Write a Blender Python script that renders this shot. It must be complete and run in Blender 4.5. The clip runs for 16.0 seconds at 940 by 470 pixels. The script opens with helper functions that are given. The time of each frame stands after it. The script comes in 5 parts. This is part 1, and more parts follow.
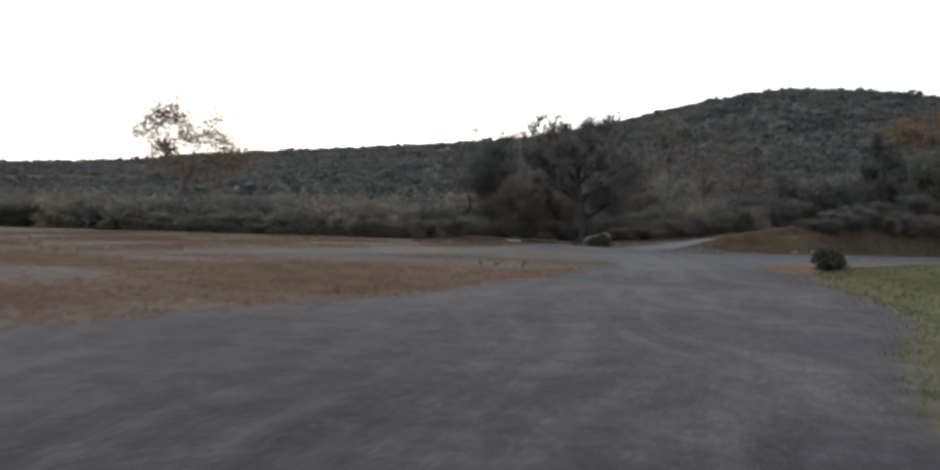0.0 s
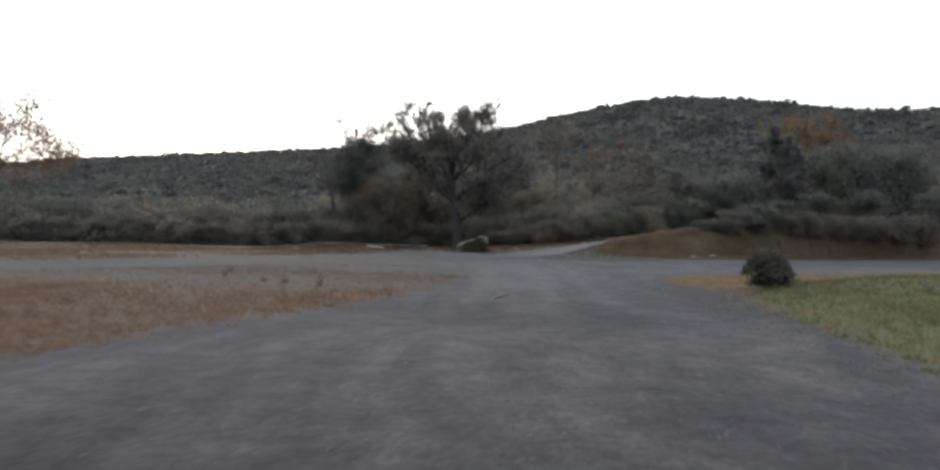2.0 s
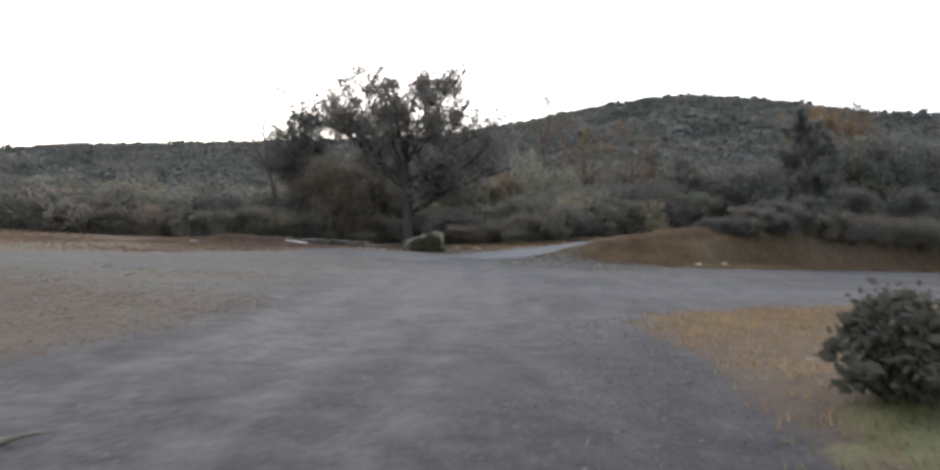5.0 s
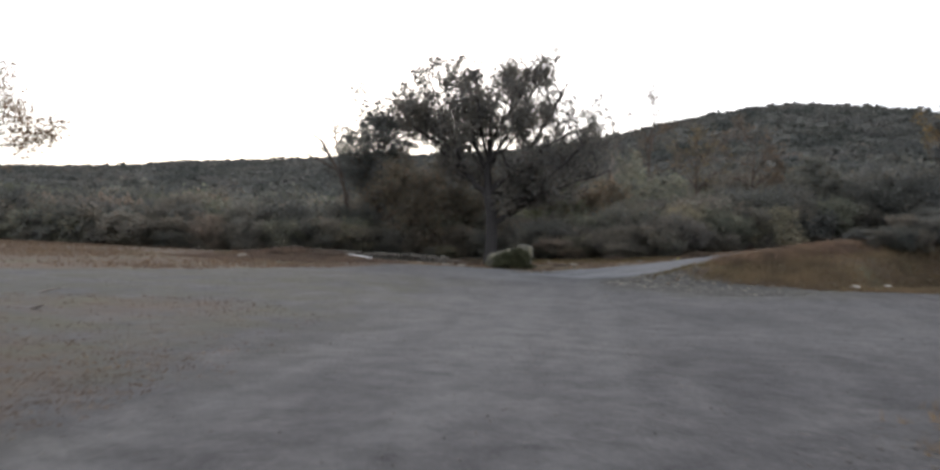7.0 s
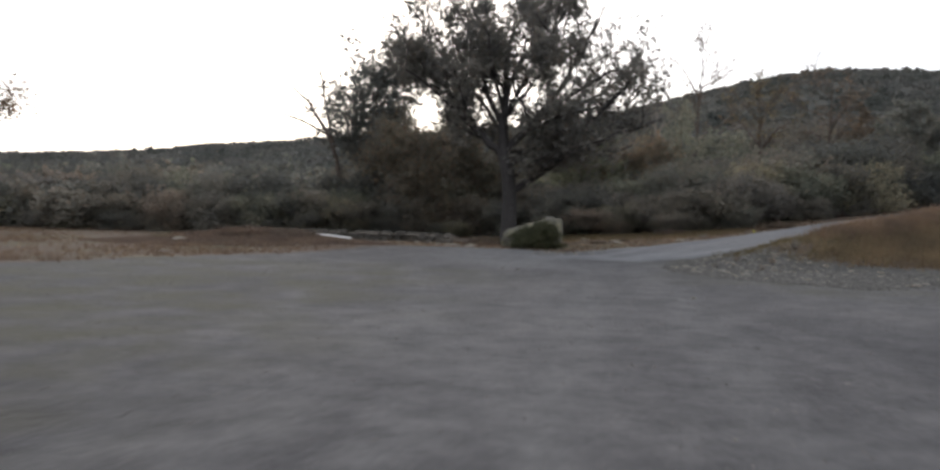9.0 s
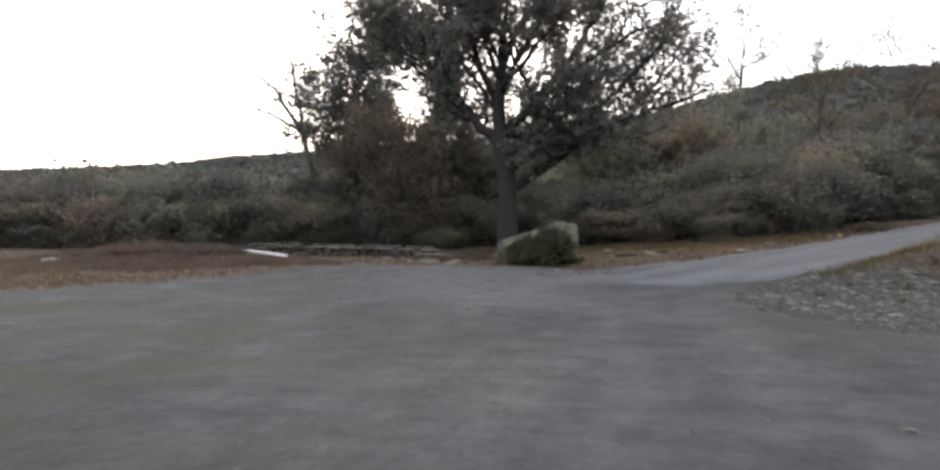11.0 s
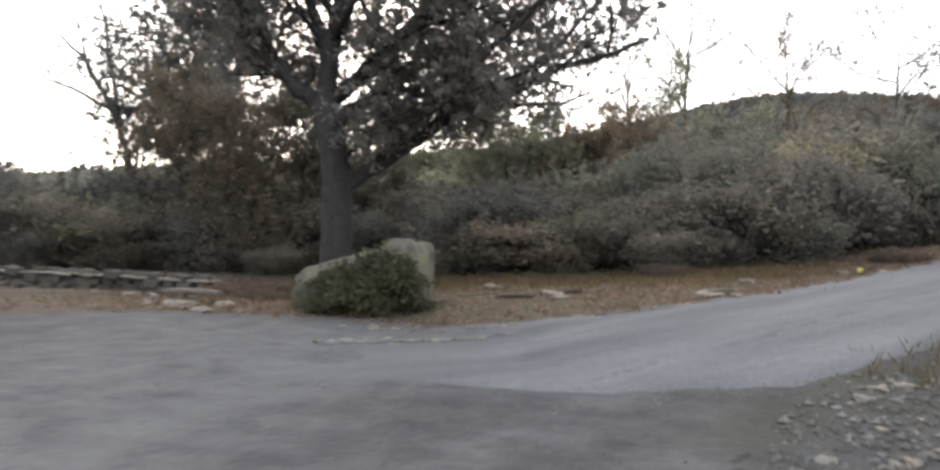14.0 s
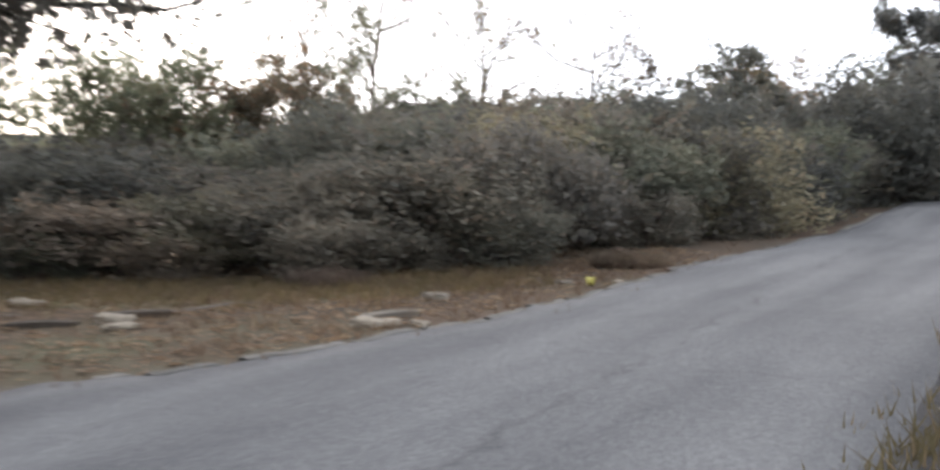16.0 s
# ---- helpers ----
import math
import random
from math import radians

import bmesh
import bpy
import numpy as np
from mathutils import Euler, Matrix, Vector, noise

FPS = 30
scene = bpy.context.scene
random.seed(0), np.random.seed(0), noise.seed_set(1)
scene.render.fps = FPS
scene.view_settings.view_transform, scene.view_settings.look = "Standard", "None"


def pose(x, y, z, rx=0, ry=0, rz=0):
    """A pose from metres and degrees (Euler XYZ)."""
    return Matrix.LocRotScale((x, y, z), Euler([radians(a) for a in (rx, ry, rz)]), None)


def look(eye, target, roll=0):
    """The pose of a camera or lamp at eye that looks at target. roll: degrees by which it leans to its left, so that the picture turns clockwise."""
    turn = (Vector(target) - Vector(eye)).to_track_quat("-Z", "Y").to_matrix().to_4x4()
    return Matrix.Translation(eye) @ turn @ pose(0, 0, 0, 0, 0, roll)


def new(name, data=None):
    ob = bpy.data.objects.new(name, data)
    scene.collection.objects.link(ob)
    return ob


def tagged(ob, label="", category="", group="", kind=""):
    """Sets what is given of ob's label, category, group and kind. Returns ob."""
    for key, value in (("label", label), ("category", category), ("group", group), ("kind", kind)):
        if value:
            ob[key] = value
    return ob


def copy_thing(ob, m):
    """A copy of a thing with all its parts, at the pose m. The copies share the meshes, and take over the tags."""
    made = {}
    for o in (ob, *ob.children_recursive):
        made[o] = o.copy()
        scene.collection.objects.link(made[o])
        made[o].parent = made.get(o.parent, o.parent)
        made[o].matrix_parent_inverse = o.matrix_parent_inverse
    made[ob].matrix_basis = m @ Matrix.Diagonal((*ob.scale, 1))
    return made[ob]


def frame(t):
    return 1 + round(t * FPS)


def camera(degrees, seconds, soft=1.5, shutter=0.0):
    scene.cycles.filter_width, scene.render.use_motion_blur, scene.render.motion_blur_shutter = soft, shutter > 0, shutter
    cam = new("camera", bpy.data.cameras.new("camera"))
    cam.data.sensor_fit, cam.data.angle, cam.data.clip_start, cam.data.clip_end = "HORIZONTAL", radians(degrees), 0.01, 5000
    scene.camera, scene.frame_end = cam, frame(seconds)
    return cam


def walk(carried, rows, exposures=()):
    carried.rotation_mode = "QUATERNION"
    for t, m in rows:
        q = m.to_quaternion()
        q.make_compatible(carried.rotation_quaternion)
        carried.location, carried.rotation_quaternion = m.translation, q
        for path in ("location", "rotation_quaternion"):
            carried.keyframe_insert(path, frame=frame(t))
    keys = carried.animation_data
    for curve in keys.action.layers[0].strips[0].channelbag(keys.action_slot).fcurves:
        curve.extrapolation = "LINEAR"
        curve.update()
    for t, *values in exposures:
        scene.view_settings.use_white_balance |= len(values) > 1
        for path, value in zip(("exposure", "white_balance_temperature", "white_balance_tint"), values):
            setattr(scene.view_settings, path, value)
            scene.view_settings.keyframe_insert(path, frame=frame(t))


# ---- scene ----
EXPO = 1.1
cam = camera(60.0, 16.0, soft=2.9, shutter=0.6)
PATH = [
    (0.0, pose(-0.208, -20.579, 1.321, 89.42, -1.63, 10.17)),
    (0.5, pose(-0.005, -18.004, 1.279, 89.77, -1.72, 8.38)),
    (1.0, pose(0.338, -15.530, 1.254, 90.12, -1.09, 6.02)),
    (1.5, pose(0.648, -13.193, 1.243, 89.87, -1.15, 4.09)),
    (2.0, pose(0.997, -11.006, 1.214, 90.02, -1.14, 2.96)),
    (2.5, pose(1.324, -8.953, 1.174, 89.92, -1.03, 2.91)),
    (3.0, pose(1.690, -7.029, 1.166, 89.45, -1.86, 2.31)),
    (5.5, pose(3.743, 1.921, 1.347, 89.77, -3.03, 4.75)),
    (6.0, pose(3.718, 3.581, 1.298, 89.89, -3.40, 7.95)),
    (6.5, pose(3.469, 5.347, 1.276, 90.19, -2.94, 9.08)),
    (7.0, pose(3.195, 7.078, 1.266, 90.39, -2.58, 10.21)),
    (7.5, pose(2.826, 9.020, 1.221, 90.21, -1.08, 10.95)),
    (8.0, pose(2.476, 11.136, 1.163, 89.33, 0.20, 11.59)),
    (8.5, pose(2.271, 13.439, 1.158, 90.57, -0.25, 12.61)),
    (9.0, pose(2.286, 15.812, 1.122, 88.73, -1.38, 12.22)),
    (11.5, pose(1.601, 24.962, 1.100, 89.69, -0.21, 14.02)),
    (12.0, pose(1.532, 26.514, 1.124, 90.51, 0.18, 13.33)),
    (12.5, pose(1.645, 27.918, 1.108, 90.28, -0.37, 12.89)),
    (13.0, pose(1.727, 29.349, 1.134, 89.87, -0.55, 12.36)),
    (13.5, pose(1.955, 30.930, 1.194, 90.25, -1.19, 10.51)),
    (14.0, pose(2.091, 32.479, 1.176, 90.46, -1.30, 9.70)),
    (14.5, pose(2.231, 34.121, 1.193, 90.01, -2.42, 7.44)),
    (15.0, pose(2.380, 35.495, 1.182, 89.85, -2.68, 2.50)),
    (15.5, pose(2.616, 36.620, 1.211, 90.84, -0.93, -4.58)),
    (16.0, pose(2.887, 37.696, 1.148, 90.97, -2.48, -11.59)),
]
walk(cam, PATH, [(t, EXPO + e, k, 11.5) for t, e, k in ((0.0, -0.55, 6080), (3.0, -0.2, 6080), (5.5, 0.14, 6150), (7.0, -0.24, 6250), (8.5, -0.42, 6300), (9.0, -0.36, 6300), (11.5, 0.0, 6350), (12.5, 0.12, 6380), (13.2, 0.25, 6390), (14.0, 0.48, 6400), (15.0, 0.64, 6400), (16.0, 0.44, 6400))])

# ---- daylight: bright hazy evening sky, sun low behind the hills ----
SUN_UP, SUN_SIDE = 30, -20
world = bpy.data.worlds.new("world")
scene.world = world
world.use_nodes = True
wn = world.node_tree.nodes
sky = wn.new("ShaderNodeTexSky")
sky.sky_type = 'NISHITA'
sky.sun_disc = False
sky.sun_elevation = radians(SUN_UP)
sky.sun_rotation = radians(SUN_SIDE)
sky.air_density, sky.dust_density, sky.ozone_density = 1.0, 3.0, 1.5
wn["Background"].inputs["Strength"].default_value = 0.05
haze = wn.new("ShaderNodeBackground")
haze.inputs["Color"].default_value, haze.inputs["Strength"].default_value = (0.97, 0.97, 0.98, 1), 0.62
veil = wn.new("ShaderNodeAddShader")
world.node_tree.links.new(wn["Background"].outputs[0], veil.inputs[0])
world.node_tree.links.new(haze.outputs[0], veil.inputs[1])
world.node_tree.links.new(veil.outputs[0], wn["World Output"].inputs["Surface"])
world.node_tree.links.new(sky.outputs["Color"], wn["Background"].inputs["Color"])
sun_data = bpy.data.lights.new("sun", 'SUN')
sun_data.energy, sun_data.angle, sun_data.color = 0.5, radians(30), (1.0, 0.94, 0.88)
sun = new("sun", sun_data)
sun.matrix_world = look((0, 0, 60), (-60 * math.sin(radians(SUN_SIDE)), -60 * math.cos(radians(SUN_SIDE)), 60 - 60 * math.tan(radians(SUN_UP))))



# ---- materials ----
def shader(name, rough=0.9):
    m = bpy.data.materials.new(name)
    m.use_nodes = True
    nt = m.node_tree
    b = nt.nodes["Principled BSDF"]
    b.inputs["Roughness"].default_value = rough
    b.inputs["Specular IOR Level"].default_value = 0.25
    return m, nt, b


def noise_node(nt, scale, detail=4, rough=0.6, coord=None, kind="Object"):
    co = nt.nodes.new("ShaderNodeTexCoord")
    n = nt.nodes.new("ShaderNodeTexNoise")
    n.inputs["Scale"].default_value, n.inputs["Detail"].default_value, n.inputs["Roughness"].default_value = scale, detail, rough
    nt.links.new(co.outputs[kind], n.inputs["Vector"])
    return n.outputs["Fac"]


def ramp(nt, fac, stops):
    r = nt.nodes.new("ShaderNodeValToRGB")
    while len(r.color_ramp.elements) < len(stops):
        r.color_ramp.elements.new(0.5)
    for e, (p, c) in zip(r.color_ramp.elements, stops):
        e.position, e.color = p, (*c, 1)
    nt.links.new(fac, r.inputs["Fac"])
    return r.outputs["Color"]


def mixc(nt, fac, a, b, mode='MIX'):
    m = nt.nodes.new("ShaderNodeMix")
    m.data_type, m.blend_type = 'RGBA', mode
    if isinstance(fac, float):
        m.inputs[0].default_value = fac
    else:
        nt.links.new(fac, m.inputs[0])
    for sock, v in ((m.inputs[6], a), (m.inputs[7], b)):
        if isinstance(v, tuple):
            sock.default_value = (*v, 1)
        else:
            nt.links.new(v, sock)
    return m.outputs[2]


def math_node(nt, op, a, b=0.5, clamp=False):
    m = nt.nodes.new("ShaderNodeMath")
    m.operation, m.use_clamp = op, clamp
    for sock, v in ((m.inputs[0], a), (m.inputs[1], b)):
        if isinstance(v, (int, float)):
            sock.default_value = v
        else:
            nt.links.new(v, sock)
    return m.outputs[0]


def attr(nt, name):
    a = nt.nodes.new("ShaderNodeAttribute")
    a.attribute_name = name
    return a.outputs["Fac"]


def bump(nt, b, height, strength, dist):
    n = nt.nodes.new("ShaderNodeBump")
    n.inputs["Strength"].default_value, n.inputs["Distance"].default_value = strength, dist
    nt.links.new(height, n.inputs["Height"])
    nt.links.new(n.outputs["Normal"], b.inputs["Normal"])


def leaf_material(name, dark, light, odd, odd_share=0.12, even=0.35, patch=0.9, gain=1.1):
    """Leaves: colour varies leaf by leaf and bush by bush. gain brightens it, standing in for a veil of haze."""
    m, nt, b = shader(name, 0.8)
    mid = [(p + q) / 2 for p, q in zip(dark, light)]
    dark = tuple(gain * (q + (p - q) * even) for p, q in zip(dark, mid))
    light = tuple(gain * (q + (p - q) * even) for p, q in zip(light, mid))
    geo = nt.nodes.new("ShaderNodeNewGeometry")
    info = nt.nodes.new("ShaderNodeObjectInfo")
    c = ramp(nt, geo.outputs["Random Per Island"], [(0.0, dark), (1.0 - odd_share - 0.02, light), (1.0 - odd_share, odd), (1.0, odd)])
    tint = ramp(nt, info.outputs["Random"], [(0.0, (0.80, 0.82, 0.80)), (0.4, (1.05, 1.05, 1.05)), (0.65, (1.32, 1.18, 1.06)), (0.85, (0.9, 0.9, 0.88)), (1.0, (1.15, 1.2, 0.95))])
    big = ramp(nt, noise_node(nt, patch, 4), [(0.3, (0.65, 0.68, 0.72)), (0.7, (1.25, 1.2, 1.12))])
    c = mixc(nt, 1.0, mixc(nt, 1.0, c, tint, 'MULTIPLY'), big, 'MULTIPLY')
    nt.links.new(c, b.inputs["Base Color"])
    tr = nt.nodes.new("ShaderNodeBsdfTranslucent")
    nt.links.new(c, tr.inputs["Color"])
    mx = nt.nodes.new("ShaderNodeMixShader")
    mx.inputs[0].default_value = 0.48
    nt.links.new(b.outputs[0], mx.inputs[1])
    nt.links.new(tr.outputs[0], mx.inputs[2])
    nt.links.new(mx.outputs[0], nt.nodes["Material Output"].inputs["Surface"])
    return m


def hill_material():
    """Leaves of far hillside bushes: colour by bush, then by leaf. The colours are paled to imitate haze."""
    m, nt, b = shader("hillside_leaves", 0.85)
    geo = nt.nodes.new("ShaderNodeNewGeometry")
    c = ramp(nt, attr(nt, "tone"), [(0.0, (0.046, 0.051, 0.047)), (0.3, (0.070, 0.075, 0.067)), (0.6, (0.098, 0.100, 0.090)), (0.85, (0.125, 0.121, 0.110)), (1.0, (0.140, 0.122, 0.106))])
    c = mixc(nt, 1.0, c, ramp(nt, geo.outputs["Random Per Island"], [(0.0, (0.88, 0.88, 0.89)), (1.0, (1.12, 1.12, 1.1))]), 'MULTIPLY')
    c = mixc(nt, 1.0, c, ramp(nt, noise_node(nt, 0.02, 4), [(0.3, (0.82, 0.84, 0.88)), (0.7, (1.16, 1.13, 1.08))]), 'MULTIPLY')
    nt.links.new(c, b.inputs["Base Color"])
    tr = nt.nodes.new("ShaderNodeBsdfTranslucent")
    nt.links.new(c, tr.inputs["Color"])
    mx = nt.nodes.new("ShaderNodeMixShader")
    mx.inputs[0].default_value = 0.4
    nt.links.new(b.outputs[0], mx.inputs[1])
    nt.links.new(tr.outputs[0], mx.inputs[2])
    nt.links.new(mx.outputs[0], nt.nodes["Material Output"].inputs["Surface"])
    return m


def ground_material():
    m, nt, b = shader("gravel_and_soil", 0.95)
    b.inputs["Specular IOR Level"].default_value = 0.08
    b.inputs["Sheen Weight"].default_value, b.inputs["Sheen Roughness"].default_value = 0.05, 0.25
    fine = noise_node(nt, 9.0, 6, 0.7)
    mid = noise_node(nt, 0.9, 5, 0.6)
    big = noise_node(nt, 0.16, 4, 0.55)
    co = nt.nodes.new("ShaderNodeTexCoord")
    mp = nt.nodes.new("ShaderNodeMapping")
    mp.inputs["Rotation"].default_value = (0, 0, radians(6))
    mp.inputs["Scale"].default_value = (1.5, 0.16, 1.0)
    drift = nt.nodes.new("ShaderNodeTexNoise")
    drift.inputs["Scale"].default_value, drift.inputs["Detail"].default_value = 0.11, 2
    nt.links.new(co.outputs["Object"], drift.inputs["Vector"])
    sway = nt.nodes.new("ShaderNodeVectorMath")
    sway.operation = 'MULTIPLY_ADD'
    sway.inputs[1].default_value = (6.0, 6.0, 0.0)
    nt.links.new(drift.outputs["Color"], sway.inputs[0])
    nt.links.new(co.outputs["Object"], sway.inputs[2])
    nt.links.new(sway.outputs[0], mp.inputs["Vector"])
    track = nt.nodes.new("ShaderNodeTexNoise")
    track.inputs["Scale"].default_value, track.inputs["Detail"].default_value = 1.0, 5
    nt.links.new(mp.outputs["Vector"], track.inputs["Vector"])
    vor = nt.nodes.new("ShaderNodeTexVoronoi")
    vor.inputs["Scale"].default_value = 22.0
    nt.links.new(co.outputs["Object"], vor.inputs["Vector"])
    gravel = mixc(nt, mid, (0.0295, 0.029, 0.0305), (0.0605, 0.0595, 0.061))
    stone = ramp(nt, vor.outputs["Color"], [(0.0, (0.6, 0.6, 0.62)), (0.6, (1.0, 1.0, 1.0)), (1.0, (1.7, 1.68, 1.65))])
    gravel = mixc(nt, 0.6, gravel, mixc(nt, 1.0, gravel, stone, 'MULTIPLY'))
    gravel = mixc(nt, ramp(nt, track.outputs["Fac"], [(0.42, (0, 0, 0)), (0.62, (1, 1, 1))]), mixc(nt, 1.0, gravel, (0.88, 0.88, 0.885), 'MULTIPLY'), mixc(nt, 1.0, gravel, (1.30, 1.29, 1.27), 'MULTIPLY'))
    gravel = mixc(nt, ramp(nt, big, [(0.38, (0, 0, 0)), (0.62, (1, 1, 1))]), mixc(nt, 1.0, gravel, (0.80, 0.80, 0.81), 'MULTIPLY'), mixc(nt, 1.0, gravel, (1.26, 1.24, 1.19), 'MULTIPLY'))
    gravel = mixc(nt, math_node(nt, 'MULTIPLY', attr(nt, "dust"), ramp(nt, mid, [(0.25, (0.7, 0.7, 0.7)), (0.5, (1, 1, 1))])), gravel, mixc(nt, fine, (0.078, 0.0765, 0.077), (0.114, 0.1125, 0.112)))
    gravel = mixc(nt, ramp(nt, noise_node(nt, 2.2, 6, 0.7), [(0.35, (0, 0, 0)), (0.65, (1, 1, 1))]), mixc(nt, 1.0, gravel, (0.70, 0.70, 0.71), 'MULTIPLY'), mixc(nt, 1.0, gravel, (1.22, 1.21, 1.19), 'MULTIPLY'))
    wheel = math_node(nt, 'MULTIPLY', attr(nt, "wheel"), ramp(nt, noise_node(nt, 1.1, 5, 0.7), [(0.35, (0.1, 0.1, 0.1)), (0.6, (1, 1, 1))]))
    gravel = mixc(nt, wheel, gravel, mixc(nt, fine, (0.088, 0.087, 0.086), (0.142, 0.140, 0.137)))
    weedy = mixc(nt, fine, (0.034, 0.034, 0.024), (0.074, 0.070, 0.050))
    gravel = mixc(nt, math_node(nt, 'MULTIPLY', attr(nt, "weeds"), ramp(nt, noise_node(nt, 0.7, 6, 0.65), [(0.4, (0, 0, 0)), (0.62, (1, 1, 1))])), gravel, weedy)
    dry = mixc(nt, fine, (0.050, 0.034, 0.023), (0.110, 0.076, 0.052))
    dry = mixc(nt, ramp(nt, mid, [(0.4, (0, 0, 0)), (0.7, (1, 1, 1))]), dry, (0.056, 0.045, 0.033))
    dry = mixc(nt, ramp(nt, noise_node(nt, 0.35, 5, 0.6), [(0.5, (0, 0, 0)), (0.68, (1, 1, 1))]), dry, mixc(nt, fine, (0.055, 0.055, 0.032), (0.10, 0.095, 0.06)))
    green = mixc(nt, fine, (0.062, 0.064, 0.030), (0.120, 0.120, 0.062))
    rubble = mixc(nt, fine, (0.034, 0.034, 0.033), (0.082, 0.081, 0.077))
    rubble = mixc(nt, ramp(nt, mid, [(0.45, (0, 0, 0)), (0.65, (1, 1, 1))]), rubble, (0.058, 0.056, 0.040))
    # ground among scrub: shade of the bushes is put into its dark colour
    scrub = mixc(nt, ramp(nt, noise_node(nt, 0.05, 8, 0.7), [(0.35, (0, 0, 0)), (0.65, (1, 1, 1))]), (0.026, 0.029, 0.024), (0.050, 0.050, 0.042))
    bare = mixc(nt, noise_node(nt, 0.12, 6, 0.65), (0.030, 0.030, 0.023), (0.055, 0.053, 0.043))
    scrub = mixc(nt, attr(nt, "bare"), scrub, bare)

    def edged(name, lo=0.42, hi=0.58):
        broken = math_node(nt, 'ADD', attr(nt, name), math_node(nt, 'MULTIPLY', math_node(nt, 'SUBTRACT', noise_node(nt, 2.6, 6, 0.7), 0.5), 0.9))
        mr = nt.nodes.new("ShaderNodeMapRange")
        mr.inputs[1].default_value, mr.inputs[2].default_value = lo, hi
        nt.links.new(broken, mr.inputs[0])
        return mr.outputs[0]

    c = mixc(nt, edged("rubble"), gravel, rubble)
    c = mixc(nt, edged("dry", 0.3, 0.75), c, dry)
    c = mixc(nt, edged("green"), c, green)
    c = mixc(nt, edged("scrub"), c, scrub)
    nt.links.new(c, b.inputs["Base Color"])
    h = math_node(nt, 'ADD', math_node(nt, 'MULTIPLY', vor.outputs["Distance"], -0.6), fine)
    bump(nt, b, h, 0.5, 0.025)
    return m


def road_material():
    """Worn pale concrete with dust, stains and hairline cracks."""
    m, nt, b = shader("worn_concrete_road", 0.93)
    b.inputs["Specular IOR Level"].default_value = 0.08
    b.inputs["Sheen Weight"].default_value, b.inputs["Sheen Roughness"].default_value = 0.05, 0.25
    c = mixc(nt, noise_node(nt, 0.7, 6, 0.65), (0.098, 0.099, 0.1015), (0.143, 0.144, 0.147))
    c = mixc(nt, ramp(nt, noise_node(nt, 30.0, 4, 0.7), [(0.35, (0, 0, 0)), (0.7, (1, 1, 1))]), mixc(nt, 1.0, c, (0.86, 0.86, 0.87), 'MULTIPLY'), mixc(nt, 1.0, c, (1.12, 1.12, 1.11), 'MULTIPLY'))
    c = mixc(nt, ramp(nt, noise_node(nt, 0.22, 4, 0.6), [(0.52, (0, 0, 0)), (0.66, (1, 1, 1))]), c, mixc(nt, 1.0, c, (0.72, 0.72, 0.74), 'MULTIPLY'))
    co = nt.nodes.new("ShaderNodeTexCoord")
    warp = nt.nodes.new("ShaderNodeTexNoise")
    warp.inputs["Scale"].default_value = 1.2
    nt.links.new(co.outputs["Object"], warp.inputs["Vector"])
    vm = nt.nodes.new("ShaderNodeVectorMath")
    vm.operation = 'ADD'
    nt.links.new(co.outputs["Object"], vm.inputs[0])
    nt.links.new(warp.outputs["Color"], vm.inputs[1])
    vor = nt.nodes.new("ShaderNodeTexVoronoi")
    vor.feature, vor.inputs["Scale"].default_value = 'DISTANCE_TO_EDGE', 0.11
    nt.links.new(vm.outputs[0], vor.inputs["Vector"])
    mp = nt.nodes.new("ShaderNodeMapping")
    mp.vector_type = 'TEXTURE'
    mp.inputs["Rotation"].default_value, mp.inputs["Scale"].default_value = (0, 0, radians(40)), (5.0, 0.7, 1.0)
    nt.links.new(co.outputs["Object"], mp.inputs["Vector"])
    run = nt.nodes.new("ShaderNodeTexNoise")
    run.inputs["Scale"].default_value, run.inputs["Detail"].default_value = 1.0, 5
    nt.links.new(mp.outputs["Vector"], run.inputs["Vector"])
    c = mixc(nt, 1.0, c, ramp(nt, run.outputs["Fac"], [(0.35, (0.80, 0.80, 0.81)), (0.65, (1.16, 1.16, 1.15))]), 'MULTIPLY')
    sep = nt.nodes.new("ShaderNodeSeparateXYZ")
    nt.links.new(co.outputs["Object"], sep.inputs[0])
    reach = math_node(nt, 'ADD', sep.outputs[0], math_node(nt, 'MULTIPLY', math_node(nt, 'SUBTRACT', noise_node(nt, 0.8, 6, 0.65), 0.5), 5.0))
    mr = nt.nodes.new("ShaderNodeMapRange")
    mr.inputs[1].default_value, mr.inputs[2].default_value = 1.8, -1.8
    nt.links.new(reach, mr.inputs[0])
    c = mixc(nt, mr.outputs[0], c, mixc(nt, noise_node(nt, 9.0, 6, 0.7), (0.078, 0.0765, 0.077), (0.114, 0.1125, 0.112)))
    crack = ramp(nt, vor.outputs["Distance"], [(0.0, (0.6, 0.6, 0.6)), (0.004, (0, 0, 0))])
    c = mixc(nt, crack, c, mixc(nt, 1.0, c, (0.82, 0.82, 0.82), 'MULTIPLY'))
    across = math_node(nt, 'SUBTRACT', math_node(nt, 'MULTIPLY', sep.outputs[0], 0.707), math_node(nt, 'MULTIPLY', sep.outputs[1], 0.707))
    across = math_node(nt, 'ADD', across, math_node(nt, 'MULTIPLY', math_node(nt, 'SUBTRACT', noise_node(nt, 2.5, 6, 0.7), 0.5), 0.5))
    off = math_node(nt, 'ABSOLUTE', math_node(nt, 'ADD', across, 26.51))
    seam = ramp(nt, off, [(0.0, (1, 1, 1)), (0.035, (0.6, 0.6, 0.6)), (0.06, (0, 0, 0))])
